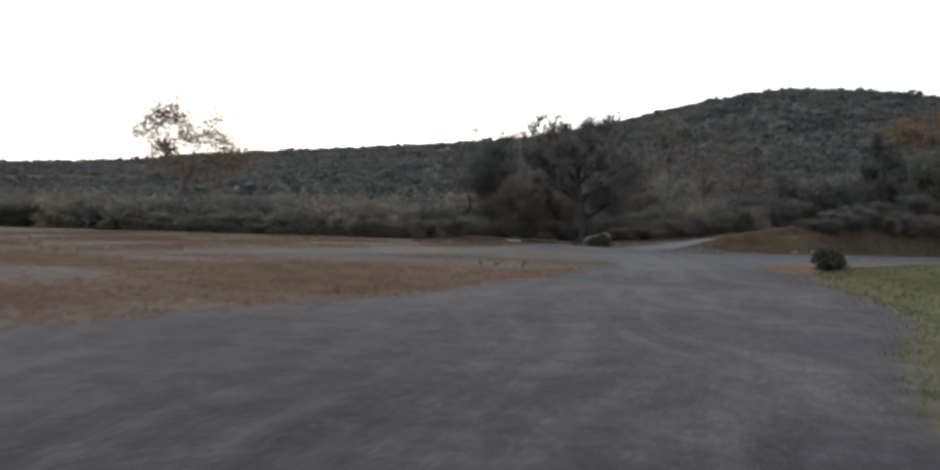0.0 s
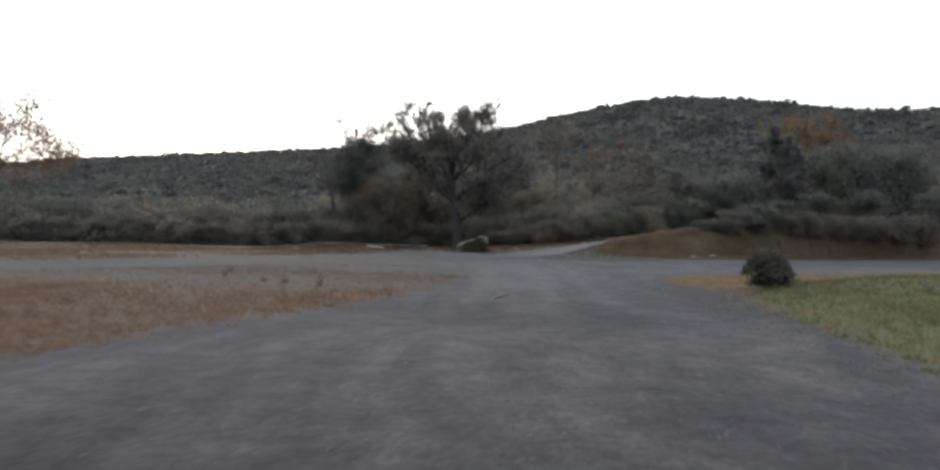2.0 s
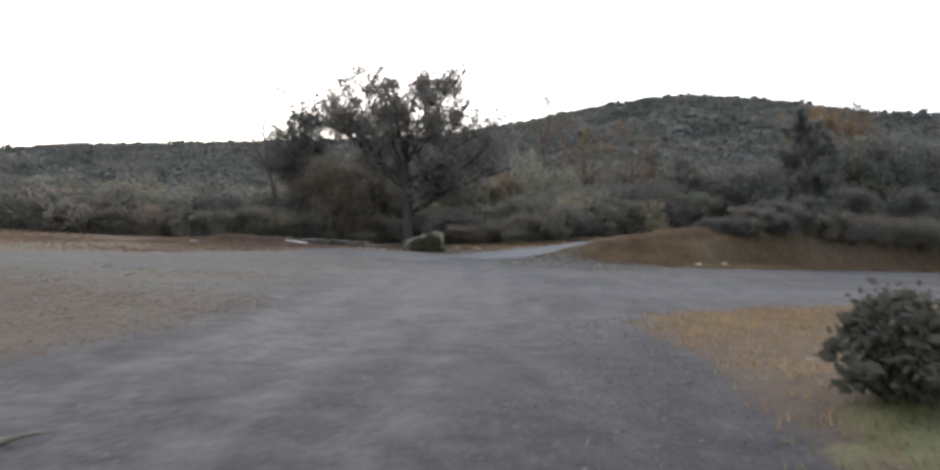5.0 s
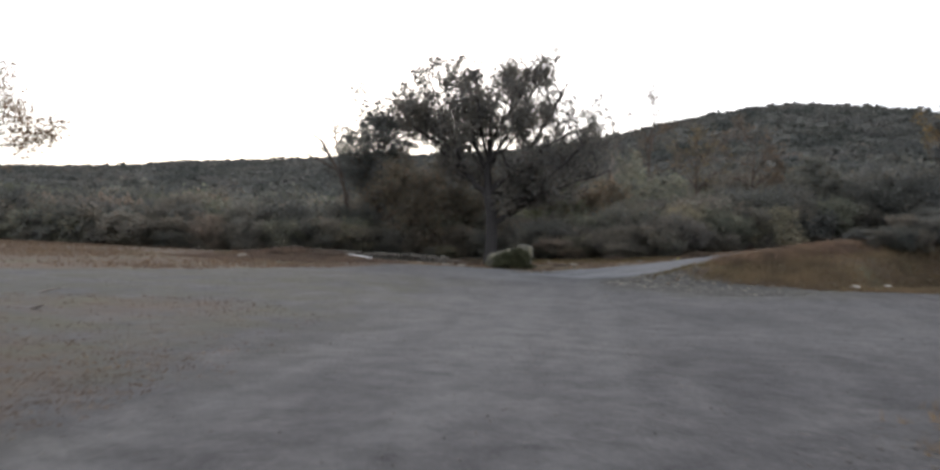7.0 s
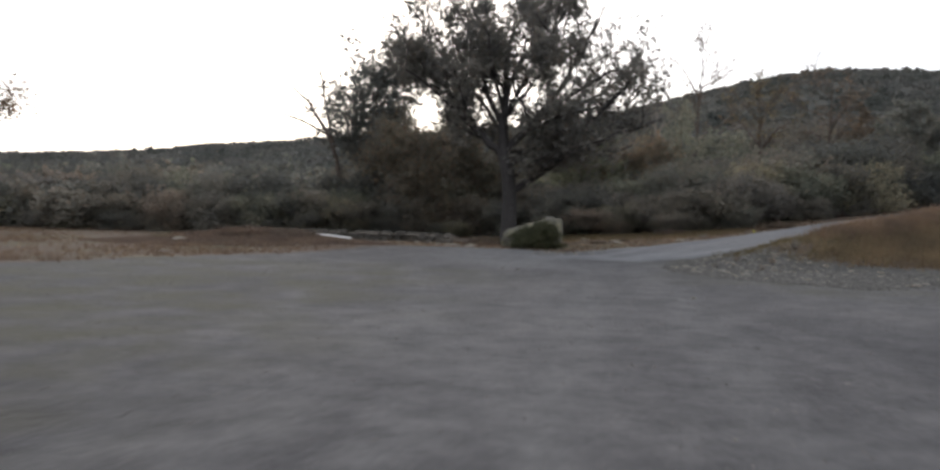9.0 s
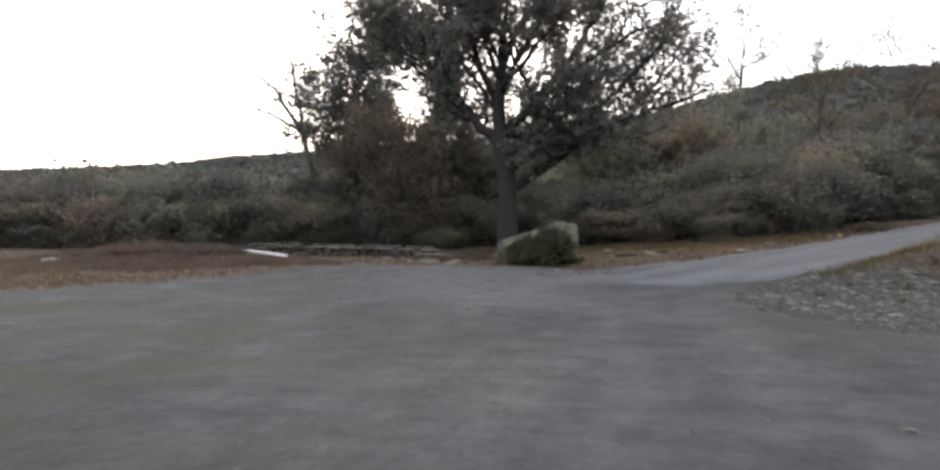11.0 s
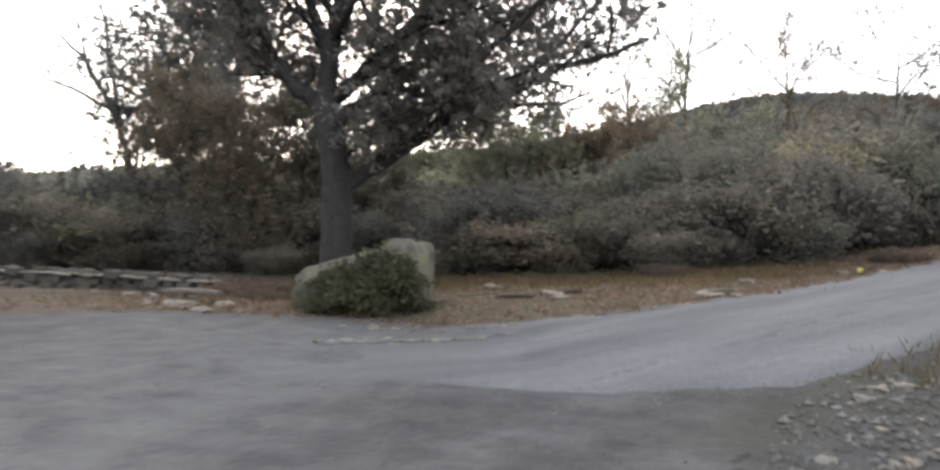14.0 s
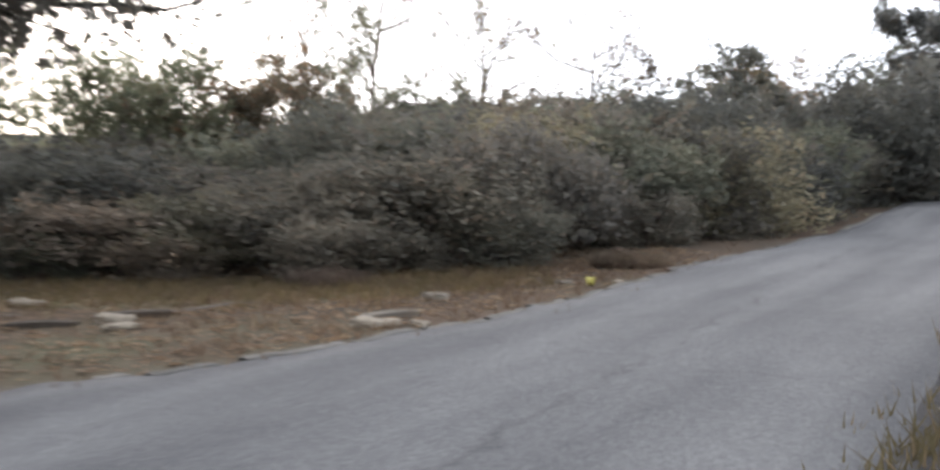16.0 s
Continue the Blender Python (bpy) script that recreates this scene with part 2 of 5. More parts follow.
    seam = math_node(nt, 'MULTIPLY', seam, ramp(nt, noise_node(nt, 1.6, 5, 0.7), [(0.45, (0, 0, 0)), (0.6, (1, 1, 1))]))
    c = mixc(nt, seam, c, mixc(nt, 1.0, c, (0.72, 0.72, 0.72), 'MULTIPLY'))
    grit = nt.nodes.new("ShaderNodeTexVoronoi")
    grit.inputs["Scale"].default_value = 45.0
    nt.links.new(co.outputs["Object"], grit.inputs["Vector"])
    c = mixc(nt, 0.5, c, mixc(nt, 1.0, c, ramp(nt, grit.outputs["Color"], [(0.0, (0.7, 0.7, 0.7)), (0.6, (1, 1, 1)), (1.0, (1.45, 1.44, 1.42))]), 'MULTIPLY'))
    nt.links.new(c, b.inputs["Base Color"])
    bump(nt, b, noise_node(nt, 40.0, 5, 0.7), 0.5, 0.015)
    return m


def bark_material(name, dark, light):
    m, nt, b = shader(name, 0.95)
    f = noise_node(nt, 7.0, 8, 0.75)
    nt.links.new(ramp(nt, f, [(0.3, dark), (0.7, light)]), b.inputs["Base Color"])
    bump(nt, b, f, 0.9, 0.05)
    return m


def stone_material(name, dark, light):
    m, nt, b = shader(name, 0.9)
    f = noise_node(nt, 3.5, 8, 0.7)
    info = nt.nodes.new("ShaderNodeObjectInfo")
    geo = nt.nodes.new("ShaderNodeNewGeometry")
    c = ramp(nt, f, [(0.3, dark), (0.7, light)])
    c = mixc(nt, 1.0, c, ramp(nt, geo.outputs["Random Per Island"], [(0, (0.7, 0.7, 0.71)), (0.7, (1.0, 1.0, 1.0)), (1, (1.5, 1.48, 1.44))]), 'MULTIPLY')
    c = mixc(nt, 1.0, c, ramp(nt, info.outputs["Random"], [(0, (0.8, 0.8, 0.8)), (1, (1.15, 1.12, 1.08))]), 'MULTIPLY')
    nt.links.new(c, b.inputs["Base Color"])
    bump(nt, b, noise_node(nt, 14.0, 6, 0.7), 0.6, 0.02)
    return m


def rock_material():
    """Weathered pale stone with yellowish lichen, dark stains and cracks."""
    m, nt, b = shader("lichen_rock", 0.92)
    c = ramp(nt, noise_node(nt, 4.0, 8, 0.72), [(0.3, (0.062, 0.058, 0.046)), (0.7, (0.175, 0.163, 0.132))])
    c = mixc(nt, ramp(nt, noise_node(nt, 2.4, 6, 0.7), [(0.48, (0, 0, 0)), (0.62, (1, 1, 1))]), c, mixc(nt, noise_node(nt, 22.0, 4), (0.130, 0.118, 0.068), (0.245, 0.226, 0.150)))
    c = mixc(nt, ramp(nt, noise_node(nt, 1.3, 5, 0.7), [(0.30, (1, 1, 1)), (0.44, (0, 0, 0))]), c, (0.052, 0.049, 0.041))
    nt.links.new(c, b.inputs["Base Color"])
    bump(nt, b, noise_node(nt, 9.0, 8, 0.75), 0.9, 0.06)
    return m


def plain_material(name, dark, light, scale=6.0, rough=0.8):
    m, nt, b = shader(name, rough)
    nt.links.new(mixc(nt, noise_node(nt, scale, 5), dark, light), b.inputs["Base Color"])
    return m


M_GROUND = ground_material()
M_ROAD = road_material()
M_BARK = bark_material("oak_bark", (0.021, 0.019, 0.018), (0.052, 0.047, 0.044))
M_PALE_BARK = bark_material("pale_bark", (0.12, 0.105, 0.085), (0.32, 0.28, 0.24))
M_TWIG = bark_material("twig_bark", (0.05, 0.038, 0.03), (0.13, 0.10, 0.08))
M_OAK = leaf_material("oak_leaves", (0.092, 0.094, 0.092), (0.164, 0.165, 0.158), (0.18, 0.15, 0.125), 0.08, gain=1.2)
M_RUST = leaf_material("turning_leaves", (0.090, 0.074, 0.058), (0.175, 0.136, 0.100), (0.21, 0.14, 0.09), 0.25)
M_MIXED = leaf_material("half_turned_leaves", (0.090, 0.088, 0.074), (0.170, 0.162, 0.128), (0.19, 0.135, 0.095), 0.22)
M_SCRUB = [leaf_material("scrub_leaves_dark", (0.094, 0.094, 0.084), (0.172, 0.170, 0.148), (0.21, 0.18, 0.15), 0.12, gain=1.32),
           leaf_material("scrub_leaves_olive", (0.104, 0.109, 0.086), (0.195, 0.199, 0.154), (0.23, 0.21, 0.16), 0.12, gain=1.32),
           leaf_material("scrub_leaves_brown", (0.100, 0.095, 0.086), (0.178, 0.165, 0.146), (0.20, 0.17, 0.14), 0.15, gain=1.32),
           leaf_material("evergreen_leaves", (0.070, 0.072, 0.068), (0.128, 0.128, 0.117), (0.135, 0.126, 0.104), 0.12, gain=1.32)]
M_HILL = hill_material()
M_DRY = leaf_material("dry_grass_blades", (0.112, 0.072, 0.048), (0.22, 0.144, 0.098), (0.27, 0.195, 0.135), 0.15)
M_GREEN = leaf_material("green_grass_blades", (0.075, 0.083, 0.034), (0.150, 0.160, 0.072), (0.20, 0.17, 0.10), 0.14)
M_ROCK = rock_material()
M_BROWN = leaf_material("brown_grass_blades", (0.075, 0.055, 0.042), (0.155, 0.118, 0.088), (0.22, 0.18, 0.13), 0.12)
M_BANKGRASS = leaf_material("rusty_grass_blades", (0.094, 0.066, 0.050), (0.178, 0.128, 0.098), (0.18, 0.145, 0.105), 0.14)
M_LITTER = leaf_material("fallen_leaves", (0.130, 0.090, 0.060), (0.26, 0.185, 0.125), (0.28, 0.22, 0.15), 0.15)
M_ORANGE = leaf_material("orange_leaves", (0.105, 0.072, 0.048), (0.19, 0.132, 0.086), (0.16, 0.13, 0.09), 0.2)
M_OLIVE = leaf_material("olive_grass_blades", (0.065, 0.056, 0.030), (0.135, 0.112, 0.062), (0.17, 0.13, 0.08), 0.15)
M_BUSH = leaf_material("bush_leaves", (0.062, 0.064, 0.036), (0.118, 0.119, 0.068), (0.14, 0.13, 0.085), 0.12)
M_DEAD = leaf_material("dead_brush_leaves", (0.078, 0.060, 0.050), (0.140, 0.108, 0.090), (0.17, 0.14, 0.11), 0.12)
M_DARKBUSH = leaf_material("dark_bush_leaves", (0.068, 0.068, 0.056), (0.125, 0.124, 0.100), (0.14, 0.125, 0.095), 0.1, 0.4)
M_TAN = leaf_material("tan_grass_blades", (0.125, 0.092, 0.055), (0.235, 0.178, 0.108), (0.27, 0.22, 0.14), 0.15, 0.5)
M_YELLOW = plain_material("yellow_plastic", (0.30, 0.27, 0.06), (0.42, 0.38, 0.10), 9.0, 0.5)
M_WOOD = bark_material("grey_dead_wood", (0.10, 0.085, 0.07), (0.24, 0.21, 0.18))
M_PEBBLE = stone_material("grey_stone", (0.070, 0.066, 0.058), (0.175, 0.166, 0.150))
M_WHITE = plain_material("weathered_white_board", (0.55, 0.54, 0.52), (0.78, 0.77, 0.75))
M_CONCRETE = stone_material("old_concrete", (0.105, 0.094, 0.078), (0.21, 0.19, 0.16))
M_PALESTONE = stone_material("pale_block", (0.22, 0.21, 0.195), (0.40, 0.39, 0.37))
M_EDGE = stone_material("worn_concrete_lip", (0.092, 0.090, 0.085), (0.165, 0.161, 0.152))
M_DARKSLAB = stone_material("dark_slab", (0.022, 0.018, 0.014), (0.06, 0.05, 0.04))
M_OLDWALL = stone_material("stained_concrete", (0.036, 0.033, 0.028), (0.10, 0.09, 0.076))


# ---- mesh helpers ----
def mesh_of(name, verts, faces, smooth=False):
    me = bpy.data.meshes.new(name)
    me.from_pydata(verts.tolist() if isinstance(verts, np.ndarray) else verts, [], faces.tolist() if isinstance(faces, np.ndarray) else faces)
    if smooth:
        me.shade_smooth()
    me.update()
    return me


def part(name, me, material, parent=None, label=""):
    ob = new(name, me)
    if not me.materials:
        me.materials.append(material)
    ob.parent = parent
    if label:
        ob["label"] = label
    return ob


def tube_arrays(points, radii, sides=7):
    """A tapered tube along points: vertices and quads."""
    pts = np.array(points, float)
    n = len(pts)
    tang = np.gradient(pts, axis=0)
    tang /= np.linalg.norm(tang, axis=1)[:, None] + 1e-9
    ref = np.where(np.abs(tang[:, 2:3]) > 0.9, np.array([[1.0, 0, 0]]), np.array([[0, 0, 1.0]]))
    u = np.cross(tang, ref)
    u /= np.linalg.norm(u, axis=1)[:, None] + 1e-9
    w = np.cross(tang, u)
    a = np.arange(sides) * 2 * np.pi / sides
    ring = u[:, None, :] * np.cos(a)[None, :, None] + w[:, None, :] * np.sin(a)[None, :, None]
    v = (pts[:, None, :] + ring * np.array(radii)[:, None, None]).reshape(-1, 3)
    i, j = np.meshgrid(np.arange(n - 1), np.arange(sides), indexing="ij")
    k = (j + 1) % sides
    f = np.stack([i * sides + j, i * sides + k, (i + 1) * sides + k, (i + 1) * sides + j], -1).reshape(-1, 4)
    return v, f


def join_arrays(chunks):
    vs, fs, off = [], [], 0
    for v, f in chunks:
        vs.append(v)
        fs.append(f + off)
        off += len(v)
    return np.concatenate(vs), np.concatenate(fs)


def leaf_arrays(centres, size, r, long=1.6, spread=0.35):
    """One small folded diamond per centre, turned at random."""
    n = len(centres)
    a = r.normal(size=(n, 3))
    a[:, 2] *= 0.7
    a /= np.linalg.norm(a, axis=1)[:, None]
    b = np.cross(a, r.normal(size=(n, 3)))
    b /= np.linalg.norm(b, axis=1)[:, None]
    s = size * np.exp(r.normal(size=(n, 1)) * spread)
    c = np.asarray(centres)
    v = np.stack([c - a * s * long / 2, c + b * s / 2, c + a * s * long / 2, c - b * s / 2], 1).reshape(-1, 3)
    f = np.arange(4 * n).reshape(-1, 4)
    return v, f


def blade_arrays(base, height, width, r, lean=0.5):
    """One thin bent triangle per base point."""
    n = len(base)
    a = r.uniform(0, 2 * np.pi, n)
    side = np.stack([np.cos(a), np.sin(a), np.zeros(n)], 1)
    h = height * r.uniform(0.45, 1.25, n)
    tip = r.normal(size=(n, 3)) * lean * h[:, None]
    tip[:, 2] = h
    w = width * r.uniform(0.6, 1.5, n)[:, None]
    v = np.stack([base - side * w / 2, base + side * w / 2, base + tip], 1).reshape(-1, 3)
    return v, np.arange(3 * n).reshape(-1, 3)


def smooth(a, b, x):
    t = np.clip((x - a) / (b - a), 0, 1)
    return t * t * (3 - 2 * t)


def in_area(poly, x, y, soft=0.6):
    """1 inside a polygon, 0 outside, with a soft edge (numpy arrays)."""
    p = np.array(poly, float)
    q = np.roll(p, -1, axis=0)
    inside = np.zeros(x.shape, bool)
    dist = np.full(x.shape, 1e9)
    for (x0, y0), (x1, y1) in zip(p, q):
        hit = ((y0 > y) != (y1 > y)) & (x < (x1 - x0) * (y - y0) / ((y1 - y0) if y1 != y0 else 1e-9) + x0)
        inside ^= hit
        l2 = (x1 - x0) ** 2 + (y1 - y0) ** 2 + 1e-9
        t = np.clip(((x - x0) * (x1 - x0) + (y - y0) * (y1 - y0)) / l2, 0, 1)
        dist = np.minimum(dist, np.hypot(x - x0 - t * (x1 - x0), y - y0 - t * (y1 - y0)))
    return smooth(-soft, soft, np.where(inside, dist, -dist))


def waves(x, y, k, seed):
    """Cheap smooth noise, about -1 to 1."""
    r = np.random.default_rng(seed)
    s = 0
    for i in range(6):
        a, f, ph = r.uniform(0, 2 * np.pi), k * r.uniform(0.6, 1.8), r.uniform(0, 6.28)
        s = s + np.sin((x * math.cos(a) + y * math.sin(a)) * f + ph + 1.3 * np.sin((y * math.cos(a) - x * math.sin(a)) * f * 0.7 + ph))
    return s / 4.0


# ---- the lie of the land ----
ISLAND = [(-30, -40), (-11, -21), (-6.9, -12.8), (-5.3, -8.6), (-4.0, -5.0), (-2.8, -0.6), (-1.7, 3.6), (-0.6, 8.2), (-0.2, 12.0), (-1.0, 18.5),
          (-3.2, 21.2), (-6.4, 20.2), (-9.6, 16.6), (-14, 11), (-19.5, 5.6), (-34, -4)]
VERGE = [(-60, -14), (-30, -4), (-20, 6), (-15.2, 18.6), (-12.8, 25), (-9.6, 30), (-8.0, 35), (-6.8, 38.8), (-5.7, 42), (-4.4, 43.3), (-2.0, 43.6),
         (0.0, 43.1), (1.0, 43.0), (2.6, 43.5), (4.4, 44.4), (5.9, 45.6), (8.0, 47.6), (10.4, 49.4), (18.7, 56.8), (40, 76), (40, 120), (-90, 120), (-90, -14)]
RIGHT_GRASS = [(1.9, -26), (2.1, -14), (3.0, -11), (4.4, -7), (5.2, -3), (5.4, 2), (5.6, 6), (5.7, 9.5), (5.4, 12.8), (6.2, 14.6), (8.5, 17.0), (13, 20.6), (18, 24.6), (34, 33), (60, 40), (60, -26)]
GREEN_GRASS = [(2.2, -26), (2.2, -14), (3.1, -11), (4.5, -7), (5.2, -3), (5.5, 2), (5.8, 5.6), (7, 7.2), (9, 7.4), (12, 5.5), (13, 0), (12, -6), (10, -26)]
BANK = [(5.2, 39.7), (5.6, 38.5), (6.4, 38.0), (8.0, 38.0), (11.0, 38.8), (14.0, 40.4), (17.7, 44.2), (28, 51), (60, 71.5), (60, 86), (20, 52.8), (11, 45.5), (7.5, 42.2), (6.2, 40.8), (5.6, 40.1)]
RUBBLE = [(3.8, 38.7), (3.3, 37.9), (2.9, 36.4), (3.1, 34.8), (4.0, 33), (6, 31.2), (9, 34), (11, 38.5), (8, 38.6), (6.2, 38.7), (5.0, 39.6), (4.4, 39.3)]


BARE_SPOTS = ((135, 438, 20, 5), (79, 355, 14, 5), (-500, 800, 14, 20), (-420, 760, 30, 10))


def road_offset(x, y):
    """Metres south of the climbing road's far edge, and how far along it."""
    d = (41.5 + 0.65 * x - y) * 0.838
    return d, x - 0.545 * d


def land(x, y):
    x, y = np.asarray(x, float), np.asarray(y, float)
    d, along = road_offset(x, y)
    s = np.clip(along - 0.5, 0, None)
    climb = 0.13 * np.minimum(s, 20.5) + 0.045 * np.clip(s - 13, 0, 11)
    z = climb * (1 - smooth(5.3 - 0.9 * smooth(11, 18, x), 7.6 + 0.9 * np.sqrt(climb) - 2.4 * smooth(11, 18, x), d))
    z = z + 0.10 * smooth(36, 46, y) * smooth(3, -3, x)
    z = z + 0.25 * smooth(5.3, 6.4, x) * smooth(10.0, 6.5, y) * smooth(-60, -40, y)
    z = z + 0.28 * np.exp(-((x - 10.2) / 2.6) ** 2 - ((y - 7.0) / 3.2) ** 2)
    q = 0.75 * (np.interp(x, [3.5, 4.7, 5.9, 7.6, 11.0, 20.4, 42], [39.3, 39.9, 41.0, 42.5, 45.5, 53.2, 72.2]) - y)
    z = z + (0.24 + 0.12 * smooth(6.4, 8.2, x) + 0.05 * smooth(9, 11, x)) * smooth(0.1, 0.8, q) * (1 - smooth(1.1, 2.6, q)) * smooth(4.4, 6.2, x) * (1 - smooth(15, 19, x))
    z = z + 0.36 * np.exp(-((x + 10.0) / 3.0) ** 2 - ((y - 41.2) / 1.9) ** 2)
    r = np.hypot(x, y - 20)
    az = np.degrees(np.arctan2(x, y - 20))
    elev = 0.0
    for c, w, a in ((-75, 41, 0.044), (-27.6, 23.4, 0.036), (-3.5, 23.8, 0.075), (11.3, 13, 0.073), (38.5, 23.7, 0.135), (75, 21, 0.110)):
        elev = elev + 1.045 * a * np.exp(-((az - c) / w) ** 2)
    crest = 860 + 240 * smooth(0, -30, az)
    rise = (0.35 * smooth(95, 330, r) + 0.65 * smooth(0.16, 1.0, r / crest))
    fall = 1 - 0.5 * smooth(1.0, 2.6, r / crest)
    z = z + elev * np.minimum(r, crest) * rise * fall
    z = z + 2.6 * waves(x, y, 0.03, 3) * smooth(110, 240, r) * (1 - smooth(0.75, 0.98, r / crest))
    z = z + 0.062 * np.minimum(r, 2300) * np.exp(-((az + 50) / 7.5) ** 2) * smooth(1500, 2200, r)
    fields = 0.012 * waves(x, y, 1.6, 5) + 0.022 * waves(x, y, 0.35, 6)
    return z + fields * (1 - smooth(60, 120, r))


def graded(lo, hi, step, far, grow):
    xs = list(np.arange(lo, hi + step / 2, step))
    s = step
    while xs[-1] < far[1]:
        s *= grow
        xs.append(xs[-1] + s)
    s, low = step, [xs[0]]
    while low[-1] > far[0]:
        s *= grow
        low.append(low[-1] - s)
    return np.array(low[:0:-1] + xs)


gx = graded(-22, 20, 0.36, (-2600, 2400), 1.075)
gy = graded(-18, 58, 0.36, (-1500, 3000), 1.075)
X, Y = np.meshgrid(gx, gy, indexing="ij")
Z = land(X, Y)
nx, ny = X.shape
ii, jj = np.meshgrid(np.arange(nx - 1), np.arange(ny - 1), indexing="ij")
quads = np.stack([ii * ny + jj, (ii + 1) * ny + jj, (ii + 1) * ny + jj + 1, ii * ny + jj + 1], -1).reshape(-1, 4)
ground_mesh = mesh_of("ground", np.stack([X, Y, Z], -1).reshape(-1, 3), quads, True)
d_road, a_road = road_offset(X, Y)
island = in_area(ISLAND, X, Y, 1.3) * (0.9 + 0.28 * waves(X, Y, 0.5, 21)) * (1 - 0.52 * smooth(5, 12, Y) + 0.3 * np.exp(-((X + 4.6) / 2.2) ** 2 - ((Y - 19) / 2.0) ** 2))
verge = in_area(VERGE, X, Y, 0.7)
rgrass = in_area(RIGHT_GRASS, X, Y, 0.5)
bank = in_area(BANK, X, Y, 0.6)
green = np.maximum(in_area(GREEN_GRASS, X, Y, 1.6), 0.5 * in_area([(-5, 48.3), (-2, 47.1), (1, 46.1), (3.5, 45.9), (5.5, 46.9), (6, 48.4), (2, 49), (-5, 51)], X, Y, 0.8))
rubble = in_area(RUBBLE, X, Y, 0.7)
deep = in_area([(-90, 60), (-40, 56), (-24, 50), (-16, 51), (-9, 53.5), (-4.5, 49.5), (0, 48.3), (3, 48.5), (9, 52), (16, 56.5), (40, 72), (300, 200), (300, 2000), (-300, 2000)], X, Y, 1.0)
rr = np.hypot(X, Y - 20)
scrub = np.maximum(deep, smooth(70, 100, rr))
dust = in_area([(-5, 42.9), (-4, 38), (-2.5, 34), (2.4, 33), (3.1, 38.6), (3.4, 44), (0, 43.2), (-4, 43.3)], X, Y, 1.6)
dust = np.maximum(dust, 0.25 * in_area([(-9, 40), (-7, 33), (-3, 24), (2.6, 24), (3.0, 36), (0, 44)], X, Y, 2.5))
dust = np.maximum(dust, 0.5 * np.exp(-((X - 1.6) / 2.2) ** 2) * smooth(6, 16, Y) * (1 - smooth(28, 34, Y)))
dust = np.maximum(dust, (0.28 + 0.2 * waves(X, Y, 0.35, 33)) * smooth(7, 15, Y) * (1 - smooth(36, 42, Y)) * smooth(-16, -11, X) * (1 - smooth(3.5, 6.5, X - 0.35 * np.clip(Y - 12, 0, 20))))
dust = dust * (1 - 0.7 * in_area([(-0.4, 38.4), (0.6, 36.4), (0.9, 34.2), (3.2, 33.2), (3.6, 39.6), (2.2, 39.6), (0.6, 39.2)], X, Y, 1.0))
dust = np.maximum(dust, (0.5 + 0.15 * waves(X, Y, 0.5, 34)) * np.exp(-((Y - 20.5 - 0.35 * (X - 6)) / 2.8) ** 2) * smooth(0, 4, X) * (1 - smooth(18, 26, X)))
dust = dust * (1 - 0.6 * np.exp(-((Y - 33.5 - 0.5 * (X - 8)) / 4.0) ** 2) * smooth(6, 9, X))
weeds = smooth(1.0, -3, X) * smooth(0, 8, Y) * (1 - smooth(31, 36, Y)) + 0.8 * in_area([(2.6, 40), (2.8, 31), (6, 29), (12, 36), (12, 41)], X, Y, 1.0)
WHEELS = [[(1.6, 2), (1.9, 14), (1.6, 24), (1.2, 32), (1.4, 37), (3.0, 40.6), (6, 43.2)], [(0.2, 4), (0.4, 16), (-0.2, 26), (-0.9, 33), (-0.6, 38), (1.2, 41.2), (5, 43.6)],
          [(2.9, 4), (3.1, 16), (3.0, 26), (2.2, 34), (2.6, 38.4), (4.4, 41.4)], [(1.0, 8), (-0.8, 22), (-4.0, 31), (-9, 35), (-18, 35)], [(2.2, 8), (0.8, 22), (-2.6, 32.4), (-8, 37), (-18, 37.4)]]
wheel = 0.0 * X
for way in WHEELS:
    way = np.array(way, float)
    k = np.linspace(0, len(way) - 1, 160)
    wx, wy = (np.interp(k, np.arange(len(way)), way[:, c]) for c in range(2))
    near = (X > -22) & (X < 10) & (Y > 0) & (Y < 48)
    gap = np.min(np.hypot(X[near][:, None] - wx, Y[near][:, None] - wy), axis=1)
    wheel[near] = np.maximum(wheel[near], 0.5 * np.exp(-(gap / 0.24) ** 2))
bare = 0.0 * X
for bx, by, bw, bh in BARE_SPOTS:
    bare = np.maximum(bare, np.exp(-((X - bx) / bw) ** 2 - ((Y - by) / bh) ** 2))
for key, val in (("weeds", np.clip(weeds, 0, 1)), ("wheel", wheel), ("bare", bare), ("dry", np.clip(island + verge + rgrass + bank, 0, 1)), ("green", green), ("rubble", rubble), ("scrub", scrub), ("dust", np.clip(dust, 0, 1))):
    layer = ground_mesh.attributes.new(key, 'FLOAT', 'POINT')
    layer.data.foreach_set("value", val.ravel().astype(np.float32))
ground = part("ground", ground_mesh, M_GROUND)
tagged(ground, "grey gravel lot with dry grass running into scrubby hills", "ground", kind="structure")


# ---- the concrete road that climbs away to the right ----
ROAD_FAR = np.array([(-2.0, 42.9), (0.0, 43.0), (1.0, 43.0), (2.6, 43.5), (4.4, 44.4), (5.9, 45.6), (8.0, 47.6), (10.4, 49.4), (18.7, 56.8), (40, 76)])
ROAD_NEAR = np.array([(-1.0, 38.5), (0.4, 38.9), (2.2, 39.0), (3.5, 39.1), (4.7, 40.05), (5.9, 41.15), (7.6, 42.5), (11.0, 45.5), (20.4, 53.2), (42, 72.2)])


